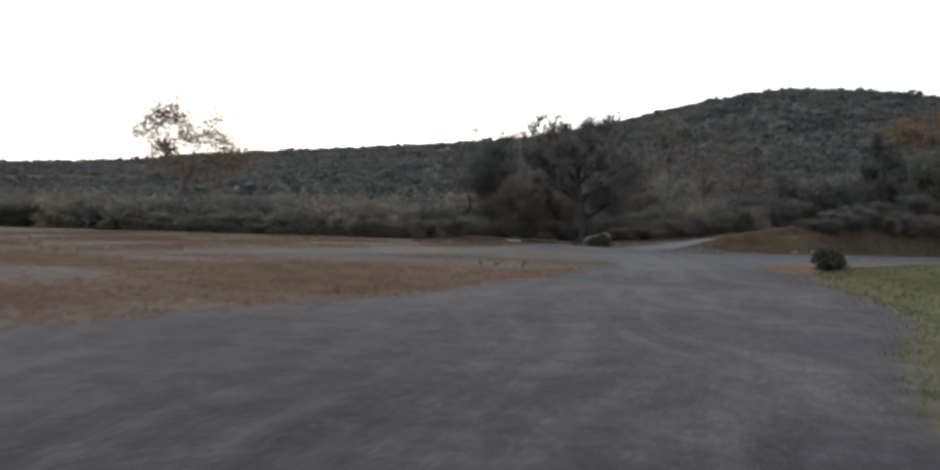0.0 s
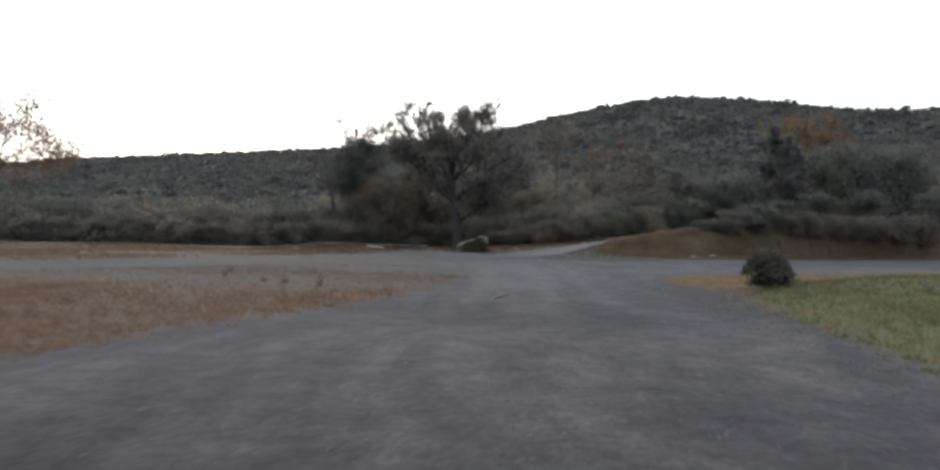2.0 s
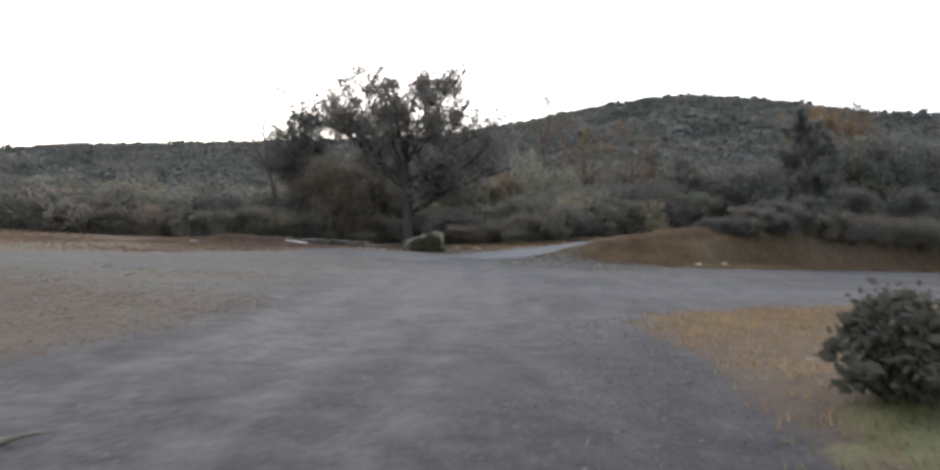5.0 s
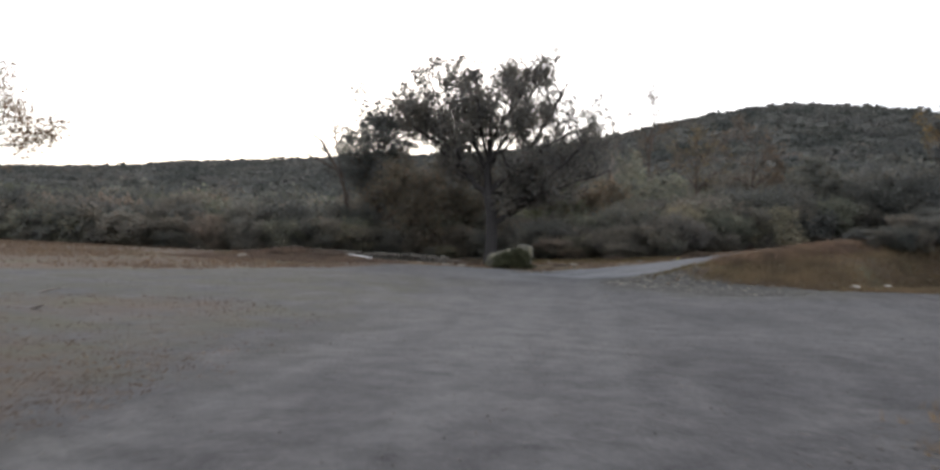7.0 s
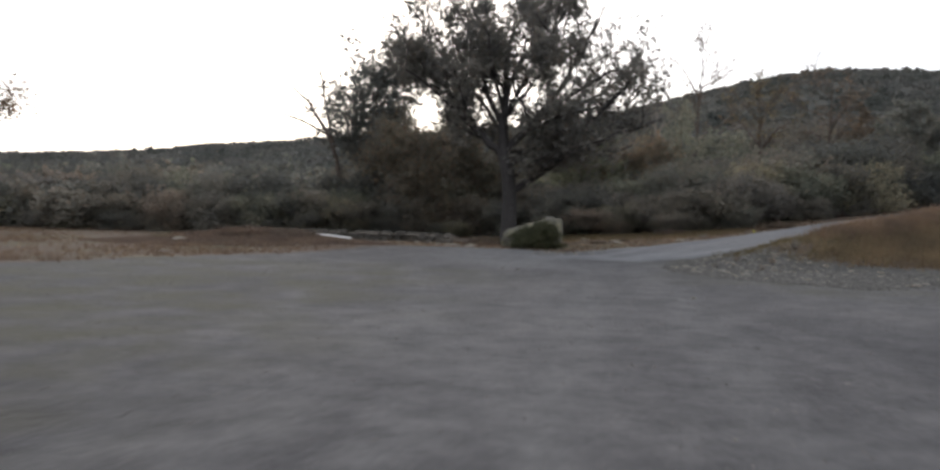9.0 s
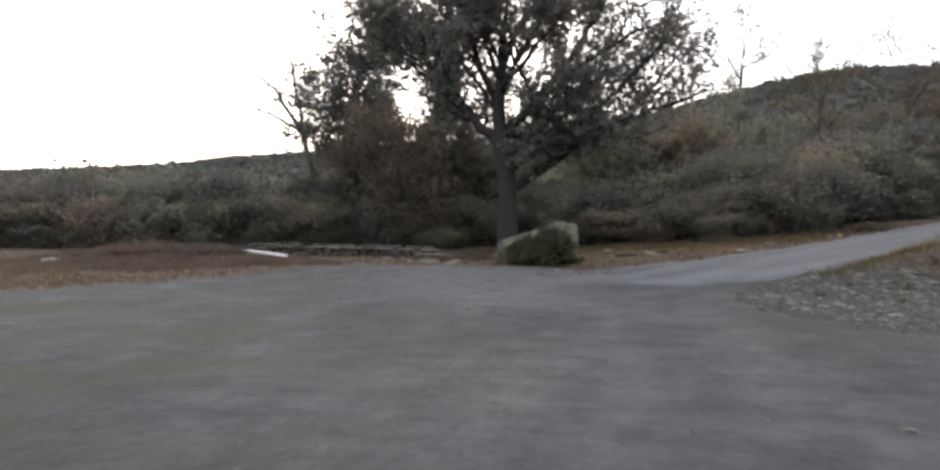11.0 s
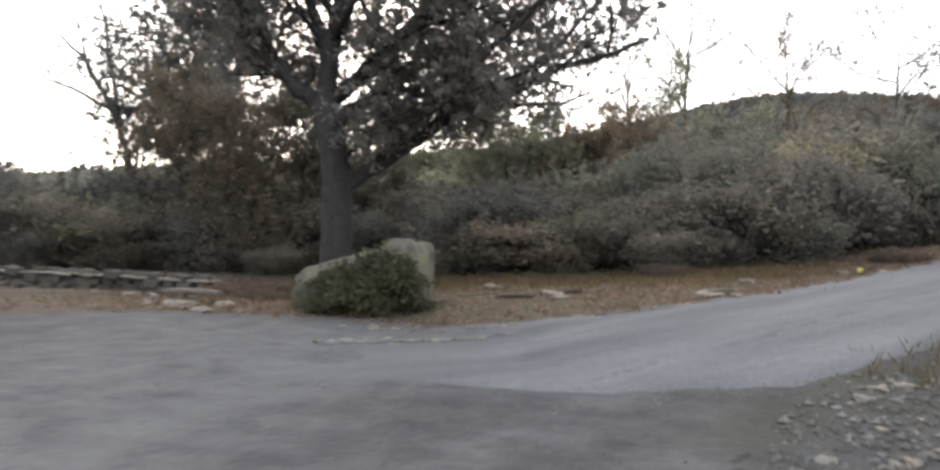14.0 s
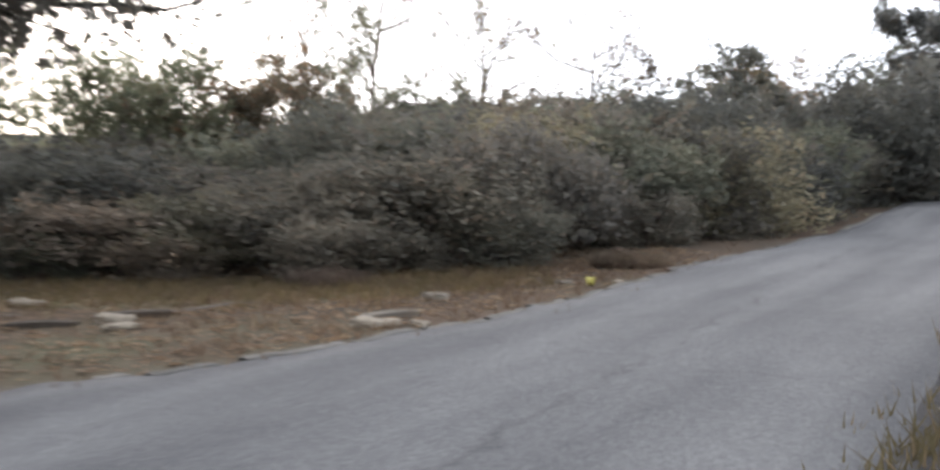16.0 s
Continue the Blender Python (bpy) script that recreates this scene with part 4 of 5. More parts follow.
def oak():
    """The big oak behind the boulder."""
    root = tagged(new("oak_tree"), "large spreading oak with dark bark and sparse dark leaves", "tree")
    x, y = -2.9, 47.0
    z = float(land(x, y))
    root.location = (x, y, z)
    r = np.random.default_rng(17)
    trunk = [((0, 0, -0.2), 0.62), ((0.0, 0, 0.15), 0.46), ((-0.02, 0, 0.7), 0.37), ((-0.02, 0, 1.8), 0.34), ((-0.08, 0, 2.6), 0.33), ((-0.3, 0.0, 3.5), 0.30),
             ((-0.45, 0.05, 4.6), 0.24), ((-0.5, 0.1, 6.0), 0.18), ((-0.6, 0.1, 7.4), 0.12), ((-0.5, 0.1, 9.2), 0.05)]
    part("trunk", mesh_of("trunk", *tube_arrays([(p[0], p[1] + 0.5 * max(0, p[2] - 3.5), p[2]) for p, _ in trunk], [0.80 * q for _, q in trunk], 14), True), M_BARK, root)
    back = lambda p: (p[0] + 0.04 * max(0, p[2] - 3.5), p[1] + 0.5 * max(0, p[2] - 3.5), p[2] + 0.05 * max(0, p[2] - 3.5))
    limbs = [([(0.1, 0.1, 2.1), (0.6, 0.2, 2.45), (1.6, 0.35, 3.1), (2.9, 0.4, 3.85), (4.4, 0.4, 4.45), (5.6, 0.4, 4.9)], 0.17, 0.04),
             ([(-0.35, 0, 3.45), (-1.0, -0.2, 4.0), (-2.2, -0.3, 5.2), (-3.5, -0.4, 6.8), (-4.3, -0.4, 8.8)], 0.17, 0.05),
             ([(-0.3, 0.1, 3.6), (0.6, 0.3, 4.7), (1.5, 0.5, 6.2), (2.3, 0.6, 7.8), (2.7, 0.6, 9.2)], 0.17, 0.05),
             ([(1.5, 0.5, 6.2), (2.4, -0.2, 7.6), (2.9, -0.4, 9.0)], 0.07, 0.03),
             ([(-0.45, 0, 4.6), (-1.4, 0.6, 5.9), (-2.4, 1.0, 7.8), (-3.2, 1.2, 9.8)], 0.14, 0.04),
             ([(-0.45, 0, 4.8), (0.2, -0.8, 6.2), (1.1, -1.1, 7.9), (1.8, -1.2, 9.7)], 0.13, 0.04),
             ([(-0.3, 0.1, 3.2), (0.7, 1.2, 4.3), (2.1, 2.0, 5.6), (3.9, 2.4, 6.9)], 0.13, 0.04),
             ([(-0.35, 0.2, 4.2), (-1.5, 1.4, 5.4), (-3.0, 2.2, 7.0)], 0.11, 0.04),
             ([(1.6, 0.35, 3.1), (2.6, -0.5, 4.3), (3.8, -0.8, 5.6), (4.8, -0.8, 6.6)], 0.09, 0.03),
             ([(2.9, 0.4, 3.85), (3.9, 1.0, 5.0), (4.9, 1.2, 6.4)], 0.07, 0.03),
             ([(0.6, 0.2, 2.5), (1.5, -0.4, 3.2), (2.6, -0.8, 3.7), (3.7, -1.0, 4.0)], 0.07, 0.025),
             ([(-0.1, 0.1, 3.2), (0.9, 0.9, 3.8), (2.2, 1.4, 4.2), (3.4, 1.8, 4.4)], 0.08, 0.025),
             ([(-0.2, 0, 3.6), (0.7, -0.9, 4.3), (1.8, -1.5, 4.7), (2.9, -1.8, 5.0)], 0.08, 0.025),
             ([(-0.35, 0, 3.5), (-1.5, -0.5, 4.4), (-2.9, -0.8, 5.6), (-4.3, -1.0, 6.6)], 0.10, 0.03),
             ([(-0.65, 0.1, 6.6), (-1.4, -0.5, 8.2), (-2.0, -0.7, 9.9)], 0.09, 0.03),
             ([(-0.6, 0.1, 6.2), (0.1, 0.5, 8.0), (0.4, 0.6, 9.8)], 0.09, 0.03),
             ([(0.6, 0.4, 4.6), (2.0, -0.2, 5.8), (3.4, -0.4, 6.6), (4.5, -0.4, 7.0)], 0.09, 0.03),
             ([(-2.2, -0.3, 5.2), (-3.4, 0.5, 6.0), (-4.8, 1.0, 6.8)], 0.07, 0.03),
             ([(-0.5, 0.1, 5.8), (-0.2, 0.6, 7.8), (-0.1, 0.7, 9.8)], 0.08, 0.03),
             ([(-0.5, 0.1, 6.4), (0.5, -0.4, 8.2), (0.9, -0.5, 9.9)], 0.08, 0.03),
             ([(-0.5, 0.1, 5.6), (-1.6, 0.2, 7.6), (-2.5, 0.3, 9.5)], 0.08, 0.03),
             ([(-0.6, 0.0, 5.4), (-1.0, -1.4, 6.6), (-1.2, -2.2, 8.0)], 0.09, 0.03),
             ([(-0.5, 0.0, 5.0), (0.6, -1.5, 5.9), (1.5, -2.3, 6.8)], 0.09, 0.03),
             ([(-2.2, -0.3, 5.2), (-3.2, 0.2, 7.2), (-4.1, 0.4, 8.8), (-4.8, 0.4, 9.8)], 0.08, 0.03),
             ([(-1.4, 0.6, 5.9), (-2.8, 0.2, 7.6), (-3.7, -0.2, 9.4)], 0.07, 0.03),
             ([(-2.9, -0.4, 6.0), (-4.2, -0.9, 7.2), (-5.2, -1.0, 8.0)], 0.06, 0.02),
             ([(-1.0, -0.2, 4.0), (-2.2, 0.5, 4.5), (-3.4, 0.9, 5.2)], 0.06, 0.02),
             ([(0.1, 0.1, 2.6), (0.8, -0.4, 3.1), (1.7, -0.7, 3.5)], 0.05, 0.02),
             ([(0.6, 0.2, 2.5), (1.3, 0.8, 3.1), (2.2, 1.1, 3.6)], 0.05, 0.02),
             ([(-0.1, 0.1, 3.0), (0.7, 0.5, 3.6), (1.6, 0.9, 4.1)], 0.06, 0.02),
             ([(1.6, 0.35, 3.1), (2.3, -0.3, 3.5), (3.2, -0.6, 3.7)], 0.05, 0.02),
             ([(0.0, 0.1, 3.2), (0.9, -0.5, 4.0), (2.0, -0.8, 4.6)], 0.06, 0.02)]
    wood, ends = branch_tree([([back(p) for p in line], a, b) for line, a, b in limbs], 23, 2, shrink=0.40, rise=0.35)
    hang_branches(wood, M_BARK, root)
    pts = leaves_along(ends, 144, 0.27, r, 0.66, 12)
    top = np.where(pts[:, 0] < 2.9, 11.4 - 0.02 * (pts[:, 0] + 0.6) ** 2, 8.8) + 0.25 * waves(pts[:, 0], pts[:, 1], 2.5, 27)
    side = (pts[:, 2] > 2.75 + 0.35 * waves(pts[:, 0], pts[:, 1], 2.0, 29) + 0.3 * np.clip(-pts[:, 0] - 0.5, 0, 3)) & (pts[:, 0] > -5.7 - 0.3 * waves(pts[:, 2], pts[:, 1], 1.5, 28)) & (pts[:, 0] < 6.0)
    lot = np.repeat(r.uniform(size=len(pts) // 12), 12)
    thin = lot < 1 - 0.42 * smooth(-0.6, 0.8, pts[:, 0]) * smooth(6.5, 5.4, pts[:, 2]) - 0.25 * smooth(2.6, 3.6, pts[:, 0]) * smooth(5.4, 6.4, pts[:, 2])
    pts = pts[(pts[:, 2] < top) & side & thin]
    part("crown", mesh_of("crown", *leaf_arrays(pts, 0.052, r)), M_OAK, root)
    return root


def round_tree(name, label, x, y, height, width, seed, material, leaf, per, lean=0.0, bark=M_TWIG, bare=0.35, levels=2, kids=(3, 5), thick=0.028, cloud=0.03, count=8, share=1.0, tuft=0):
    root = tagged(new(name), label, "tree")
    root.location = (x, y, float(land(x, y)))
    r = np.random.default_rng(seed)
    top = np.array([lean * height, 0, height * 0.86])
    k = np.linspace(0, 1, 7)[:, None]
    spine = k * top + r.normal(size=(7, 3)) * 0.015 * height * np.minimum(k, 0.6)
    spine[0] = (0, 0, -0.15)
    rad = thick * height * (1 - 0.85 * k[:, 0])
    part("trunk", mesh_of("trunk", *tube_arrays(spine, rad, 9), True), bark, root)
    limbs = []
    for i in range(count):
        f = bare + (0.95 - bare) * i / (count - 1)
        p = np.array([np.interp(f, k[:, 0], spine[:, c]) for c in range(3)])
        a = i * 2.4 + r.uniform(-0.4, 0.4)
        out = width * 0.5 * (1.05 - 0.6 * abs(f - 0.6)) * r.uniform(0.7, 1.05)
        e = p + np.array([math.cos(a) * out, math.sin(a) * out, height * r.uniform(0.10, 0.26)])
        limbs.append(([p, (p + e) / 2 + r.normal(size=3) * 0.05 * width + np.array([0, 0, 0.02 * height]), e], 0.011 * height * (1.2 - f), 0.02))
    wood, ends = branch_tree(limbs, seed + 1, levels, kids=kids)
    hang_branches(wood, bark, root)
    if per:
        pts = leaves_along(ends, per, cloud * width, r, share, tuft)
        part("crown", mesh_of("crown", *leaf_arrays(pts, leaf, r)), material, root)
    return root


oak()
round_tree("small_tree", "dark leafy tree standing behind the low wall", -12.3, 58.5, 9.3, 5.4, 31, M_OAK, 0.06, 108, 0.0, M_TWIG, 0.22, 2, (3, 6), 0.02, 0.05, 20, 0.8, 12)
round_tree("small_tree", "low tree with thin half-turned leaves beside the oak", -8.9, 55.0, 5.5, 5.0, 33, M_MIXED, 0.05, 108, 0.0, M_TWIG, 0.22, 2, (4, 6), 0.02, 0.055, 10, 0.9, 12)
round_tree("small_tree", "low olive tree with thin leaves beside the oak", -6.0, 56.2, 5.1, 4.6, 37, M_MIXED, 0.05, 108, 0.0, M_TWIG, 0.22, 2, (4, 6), 0.02, 0.055, 10, 0.9, 12)
round_tree("tree", "tall loose tree with thin pale foliage above the scrub", -47.4, 60.0, 11.6, 11.6, 35, M_RUST, 0.11, 55, 0.26, M_TWIG, 0.45, 2, (3, 5), 0.016, 0.045)


# ---- boulder and its bush ----
def rock_mesh(seed, sx, sy, sz, rough=0.18, squash=0.0, sub=3):
    bm = bmesh.new()
    bmesh.ops.create_icosphere(bm, subdivisions=sub, radius=1)
    off = Vector((seed * 3.1, seed * 1.7, seed * 0.9))
    for v in bm.verts:
        n = v.co.normalized()
        box = Vector([math.copysign(abs(c) ** (1 - squash), c) for c in n])
        k = 1 + rough * noise.noise(n * 1.4 + off) * 1.6 + rough * 0.5 * noise.noise(n * 4 + off) + rough * 0.2 * noise.noise(n * 9 + off)
        v.co = Vector((box.x * sx, box.y * sy, box.z * sz)) * k
    me = bpy.data.meshes.new("rock")
    bm.to_mesh(me)
    bm.free()
    me.shade_smooth()
    return me


def rock(name, label, x, y, sx, sy, sz, seed, turn=0, sink=0.3, squash=0.2, rough=0.18, material=None, sub=3, group="", tilt=0):
    ob = part(name, rock_mesh(seed, sx, sy, sz, rough, squash, sub), material or M_ROCK)
    ob.matrix_basis = pose(x, y, float(land(x, y)) + sz * (1 - sink) - sz * sink * 0.2, 0, tilt, turn)
    return tagged(ob, label, "rock", group)


rock("boulder", "pale lichen-stained boulder with a sloping side under the oak", -2.0, 44.95, 0.80, 0.52, 0.46, 3, 8, 0.18, tilt=-20)
rock("boulder", "upright squared mossy boulder half hidden by a bush", -1.06, 44.95, 0.42, 0.40, 0.57, 5, -4, 0.1, 0.45, 0.09)
b = shrub("bush", "low dark green bush growing against two boulders", 140, 1.15, 1.85, 13000, 0.036, M_BUSH, "", 0.42)
b.location = (-1.46, 44.3, float(land(-1.46, 44.3)))
b = shrub("bush", "low round dark green bush in the grass by the drive", 141, 0.86, 1.06, 6500, 0.04, M_DARKBUSH, "", 0.45)
b.location = (6.25, 6.0, float(land(6.25, 6.0)))


# ---- dry brush on the mound and along the scrub ----
def dry_brush(x, y, height, width, seed):
    """A low heap of dead rusty stems and leaves."""
    root = tagged(new("dry_brush"), "low heap of dead rust-brown brush on the ground", "shrub", "dead brush")
    root.location = (x, y, float(land(x, y)) - 0.02)
    r = np.random.default_rng(seed)
    a, u = r.uniform(0, 6.28, 1500), np.sqrt(r.uniform(size=1500)) * width / 2
    base = np.stack([u * np.cos(a), u * np.sin(a), np.zeros(1500)], 1)
    v, f = blade_arrays(base, height * 0.75, 0.016, r, 0.9)
    part("dead_tuft", mesh_of("dead_tuft", v, f), M_DEAD, root)
    n = 1800
    a, u = r.uniform(0, 6.28, n), np.sqrt(r.uniform(size=n))
    top = height * (1 - u ** 2) * (0.75 + 0.35 * waves(u * np.cos(a) * width, u * np.sin(a) * width, 3.0, seed))
    c = np.stack([u * np.cos(a) * width / 2, u * np.sin(a) * width / 2, np.abs(top) * r.uniform(0.2, 1.0, n) + 0.02], 1)
    part("foliage", mesh_of("foliage", *leaf_arrays(c, 0.045, r)), M_DEAD, root)
    return root


for k, (x, y, h, w) in enumerate(((-10.9, 41.2, 0.36, 2.0), (-12.3, 41.5, 0.30, 1.9), (-9.4, 41.4, 0.26, 1.9), (-13.8, 41.8, 0.3, 1.7), (-10.4, 42.3, 0.34, 1.7),
                                  (-3.9, 46.4, 0.28, 1.3), (-4.7, 47.0, 0.25, 1.3), (3.2, 48.1, 0.3, 1.0), (7.2, 48.1, 0.3, 1.0))):
    dry_brush(x, y, h, w, 300 + k)
MOUND = [(-16, 39.4), (-12.4, 38.2), (-8.8, 38.7), (-6.8, 40.6), (-6.2, 42.2), (-8, 43.3), (-12, 43.6), (-16, 43)]
grass("dead_grass", "matted dead brown grass over the low mound", MOUND, 9000, (-16, -6, 38, 44), 0.10, 0.018, M_DEAD, 51)


# ---- trees over the scrub ----
round_tree("tree", "leafy tree with dark thin crown beside the road", 24.5, 61.5, 6.9, 5.0, 51, M_OAK, 0.085, 130, -0.02, M_TWIG, 0.06)
round_tree("small_tree", "small tree with thin pale green leaves over the scrub", -1.2, 57.0, 3.5, 5.0, 52, M_SCRUB[1], 0.05, 96, 0.0, M_TWIG, 0.25, 2, (4, 6), 0.02, 0.05, 9, 0.9, 12)
round_tree("small_tree", "small tree with thin reddish leaves over the scrub", 1.4, 57.2, 3.5, 4.2, 53, M_MIXED, 0.05, 72, 0.05, M_TWIG, 0.25, 2, (4, 6), 0.02, 0.05, 9, 0.75, 12)
round_tree("small_tree", "small tree with yellow-green leaves over the scrub", 4.0, 59.5, 4.6, 4.6, 54, M_SCRUB[1], 0.05, 55, 0.0, M_TWIG, 0.3)
round_tree("small_tree", "round bushy tree over the scrub", 15.2, 59.6, 3.5, 4.0, 55, M_SCRUB[0], 0.07, 60, 0.0, M_TWIG, 0.1)
round_tree("small_tree", "young tree with thin brown leaves over the scrub", 13.6, 62.5, 3.9, 3.2, 56, M_RUST, 0.05, 30, 0.04, M_TWIG, 0.25)
round_tree("bare_sapling", "thin pale dead trunk with a few twigs", 2.65, 63.8, 8.4, 1.6, 57, M_RUST, 0.05, 6, 0.0, M_PALE_BARK, 0.6, 1, (4, 6), 0.013)
round_tree("bare_sapling", "tall forked sapling nearly without leaves", 5.25, 70.9, 10.8, 4.6, 58, M_RUST, 0.06, 9, 0.03, M_TWIG, 0.45, 2, (3, 5), 0.015)
round_tree("bare_sapling", "leaning sapling nearly without leaves", 8.4, 62.5, 7.4, 3.4, 59, M_RUST, 0.05, 9, -0.06, M_TWIG, 0.45, 2, (3, 5), 0.015)
round_tree("bare_sapling", "fan-shaped bare sapling with a few leaves", 11.6, 62.5, 7.2, 4.8, 60, M_RUST, 0.05, 9, 0.02, M_TWIG, 0.4, 2, (3, 5), 0.015)
for k, (x, y, h) in enumerate(((36.4, 98, 13.0), (38.8, 99.5, 14.6), (41.4, 98, 13.6), (44.0, 101, 14.4))):
    round_tree("small_tree", "slender tree with thin orange-brown leaves on the slope", x, y, h, 4.6, 70 + k, M_ORANGE, 0.16, 26, 0.0, M_TWIG, 0.62, 1, (4, 6), 0.012, 0.06)



def dead_tree(x, y):
    """Bare grey forked branches beside the leafy tree."""
    root = tagged(new("dead_tree"), "dead tree with bare forked branches beside a leafy tree", "tree")
    root.location = (x, y, float(land(x, y)) - 0.1)
    limbs = [([(0, 0, 0), (-0.25, 0, 2.8), (-1.1, 0.1, 5.4), (-2.3, 0.1, 7.1), (-3.4, 0.1, 8.2)], 0.16, 0.045),
             ([(-0.7, 0, 4.2), (-1.2, 0, 6.8), (-1.9, 0.1, 9.6)], 0.11, 0.038),
             ([(-1.1, 0.1, 5.4), (-2.3, -0.4, 6.1), (-3.6, -0.6, 6.6)], 0.085, 0.034)]
    wood, ends = branch_tree(limbs, 64, 1, twig=0.016, shrink=0.35, kids=(3, 5))
    hang_branches(wood, M_TWIG, root)
    return root


dead_tree(-13.9, 58.3)


# ---- low wall, board, stones and litter ----
def rough_block(rr, lx, ly, lz):
    """A broken stone block: a box with knocked corners, base at z = 0."""
    bm = bmesh.new()
    bmesh.ops.create_cube(bm, size=1)
    for v in bm.verts:
        v.co = Vector((v.co.x * lx * rr.uniform(0.75, 1.1), v.co.y * ly * rr.uniform(0.75, 1.1), (v.co.z + 0.5) * lz * rr.uniform(0.8, 1.1)))
    bmesh.ops.bevel(bm, geom=bm.edges[:], offset=0.16 * min(lx, ly, lz), segments=1, affect='EDGES')
    me = bpy.data.meshes.new("block")
    bm.to_mesh(me)
    bm.free()
    return me


def low_wall():
    """A low tumbled edging of dark stones, with pale slabs left on the higher end."""
    wall = tagged(new("low_wall"), "low tumbled wall of dark stones with a few pale cap slabs", "wall")
    rr = random.Random(12)
    a, c = Vector((-11.6, 47.7, 0)), Vector((-5.0, 46.1, 0))
    way = (c - a).normalized()
    side = way.cross(Vector((0, 0, 1)))
    turn = math.atan2(way.y, way.x)
    wall.location = a
    stones = [rough_block(rr, 0.36, 0.26, 0.17) for _ in range(7)]
    slabs = [rough_block(rr, 0.80, 0.36, 0.045) for _ in range(4)]
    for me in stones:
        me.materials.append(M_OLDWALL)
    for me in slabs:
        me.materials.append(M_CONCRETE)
    length = (c - a).length
    for row in range(3):
        u = rr.uniform(0, 0.2)
        while u < length:
            p = a + way * u + side * rr.uniform(-0.10, 0.10)
            u += rr.uniform(0.26, 0.42)
            if row and noise.noise(p * 0.8) < (-0.45, -0.2)[row - 1]:
                continue
            ob = new("block", rr.choice(stones))
            ob.parent = wall
            k = rr.uniform(0.8, 1.2)
            ob.matrix_basis = Matrix.Translation(p - a + Vector((0, 0, float(land(p.x, p.y)) - 0.05 + row * 0.125))) @ pose(0, 0, 0, rr.uniform(-7, 7), rr.uniform(-7, 7), math.degrees(turn) + rr.uniform(-18, 18)) @ Matrix.Diagonal((k, k, 1, 1))
    for k in range(11):
        p = a + way * ((0.14 + 0.083 * k + rr.uniform(-0.01, 0.01)) * length)
        ob = new("cap_slab", rr.choice(slabs))
        ob.parent = wall
        ob.matrix_basis = Matrix.Translation(p - a + Vector((0, 0, float(land(p.x, p.y)) + 0.25 + rr.uniform(-0.015, 0.02)))) @ pose(0, 0, 0, rr.uniform(-2, 2), rr.uniform(-1.5, 1.5), math.degrees(turn) + rr.uniform(-4, 4))
    for _ in range(16):
        u = rr.uniform(0.1, 1.0) * length
        p = a + way * u + side * rr.uniform(0.25, 0.75)
        ob = new("block", rr.choice(stones))
        ob.parent = wall
        k = rr.uniform(0.4, 0.8)
        ob.matrix_basis = Matrix.Translation(p - a + Vector((0, 0, float(land(p.x, p.y)) - 0.03))) @ pose(0, 0, 0, rr.uniform(-9, 9), rr.uniform(-9, 9), rr.uniform(0, 360)) @ Matrix.Diagonal((k, k, k, 1))
    return wall


low_wall()


def board(name, label, a, b, width, thick, material, lift=0.05, tilt=0.0):
    """A flat tapered board lying from a to b."""
    pa, pb = Vector((*a, float(land(*a)) + lift)), Vector((*b, float(land(*b)) + lift + tilt))
    d = (pb - pa).normalized()
    sd = d.cross(Vector((0, 0, 1))).normalized()
    up = sd.cross(d)
    bm = bmesh.new()
    rows = []
    for i in range(9):
        t = i / 8
        p = pa.lerp(pb, t) + up * 0.015 * math.sin(t * 3.1)
        w, h = width * (1 - 0.45 * t) / 2, thick / 2
        rows.append([bm.verts.new(p + sd * u + up * v) for u, v in ((-w, -h), (-w, h * 0.8), (-w * 0.9, h), (w * 0.9, h), (w, h * 0.8), (w, -h))])
    for r0, r1 in zip(rows, rows[1:]):
        for u in range(6):
            bm.faces.new((r0[u], r1[u], r1[(u + 1) % 6], r0[(u + 1) % 6]))
    bm.faces.new(rows[0][::-1])
    bm.faces.new(rows[-1])
    bmesh.ops.recalc_face_normals(bm, faces=bm.faces)
    me = bpy.data.meshes.new(name)
    bm.to_mesh(me)
    bm.free()
    return tagged(part(name, me, material), label, "board")


board("board", "weathered white board lying on the brown mound", (-9.1, 42.02), (-7.4, 41.66), 0.23, 0.05, M_WHITE, 0.10)
board("board", "flat grey plank lying among stones", (-5.0, 44.75), (-4.0, 44.6), 0.3, 0.05, M_CONCRETE, 0.2)

board("slab", "dark flat slab half buried in the dry verge", (1.0, 45.9), (1.65, 46.1), 0.30, 0.09, M_DARKSLAB, 0.01)
board("slab", "pale flat stone slab on the verge", (3.45, 45.1), (3.95, 45.2), 0.26, 0.08, M_CONCRETE, 0.01)
board("slab", "brown flat slab lying in the verge grass", (0.3, 45.75), (0.9, 45.7), 0.26, 0.07, M_DARKSLAB, 0.0)


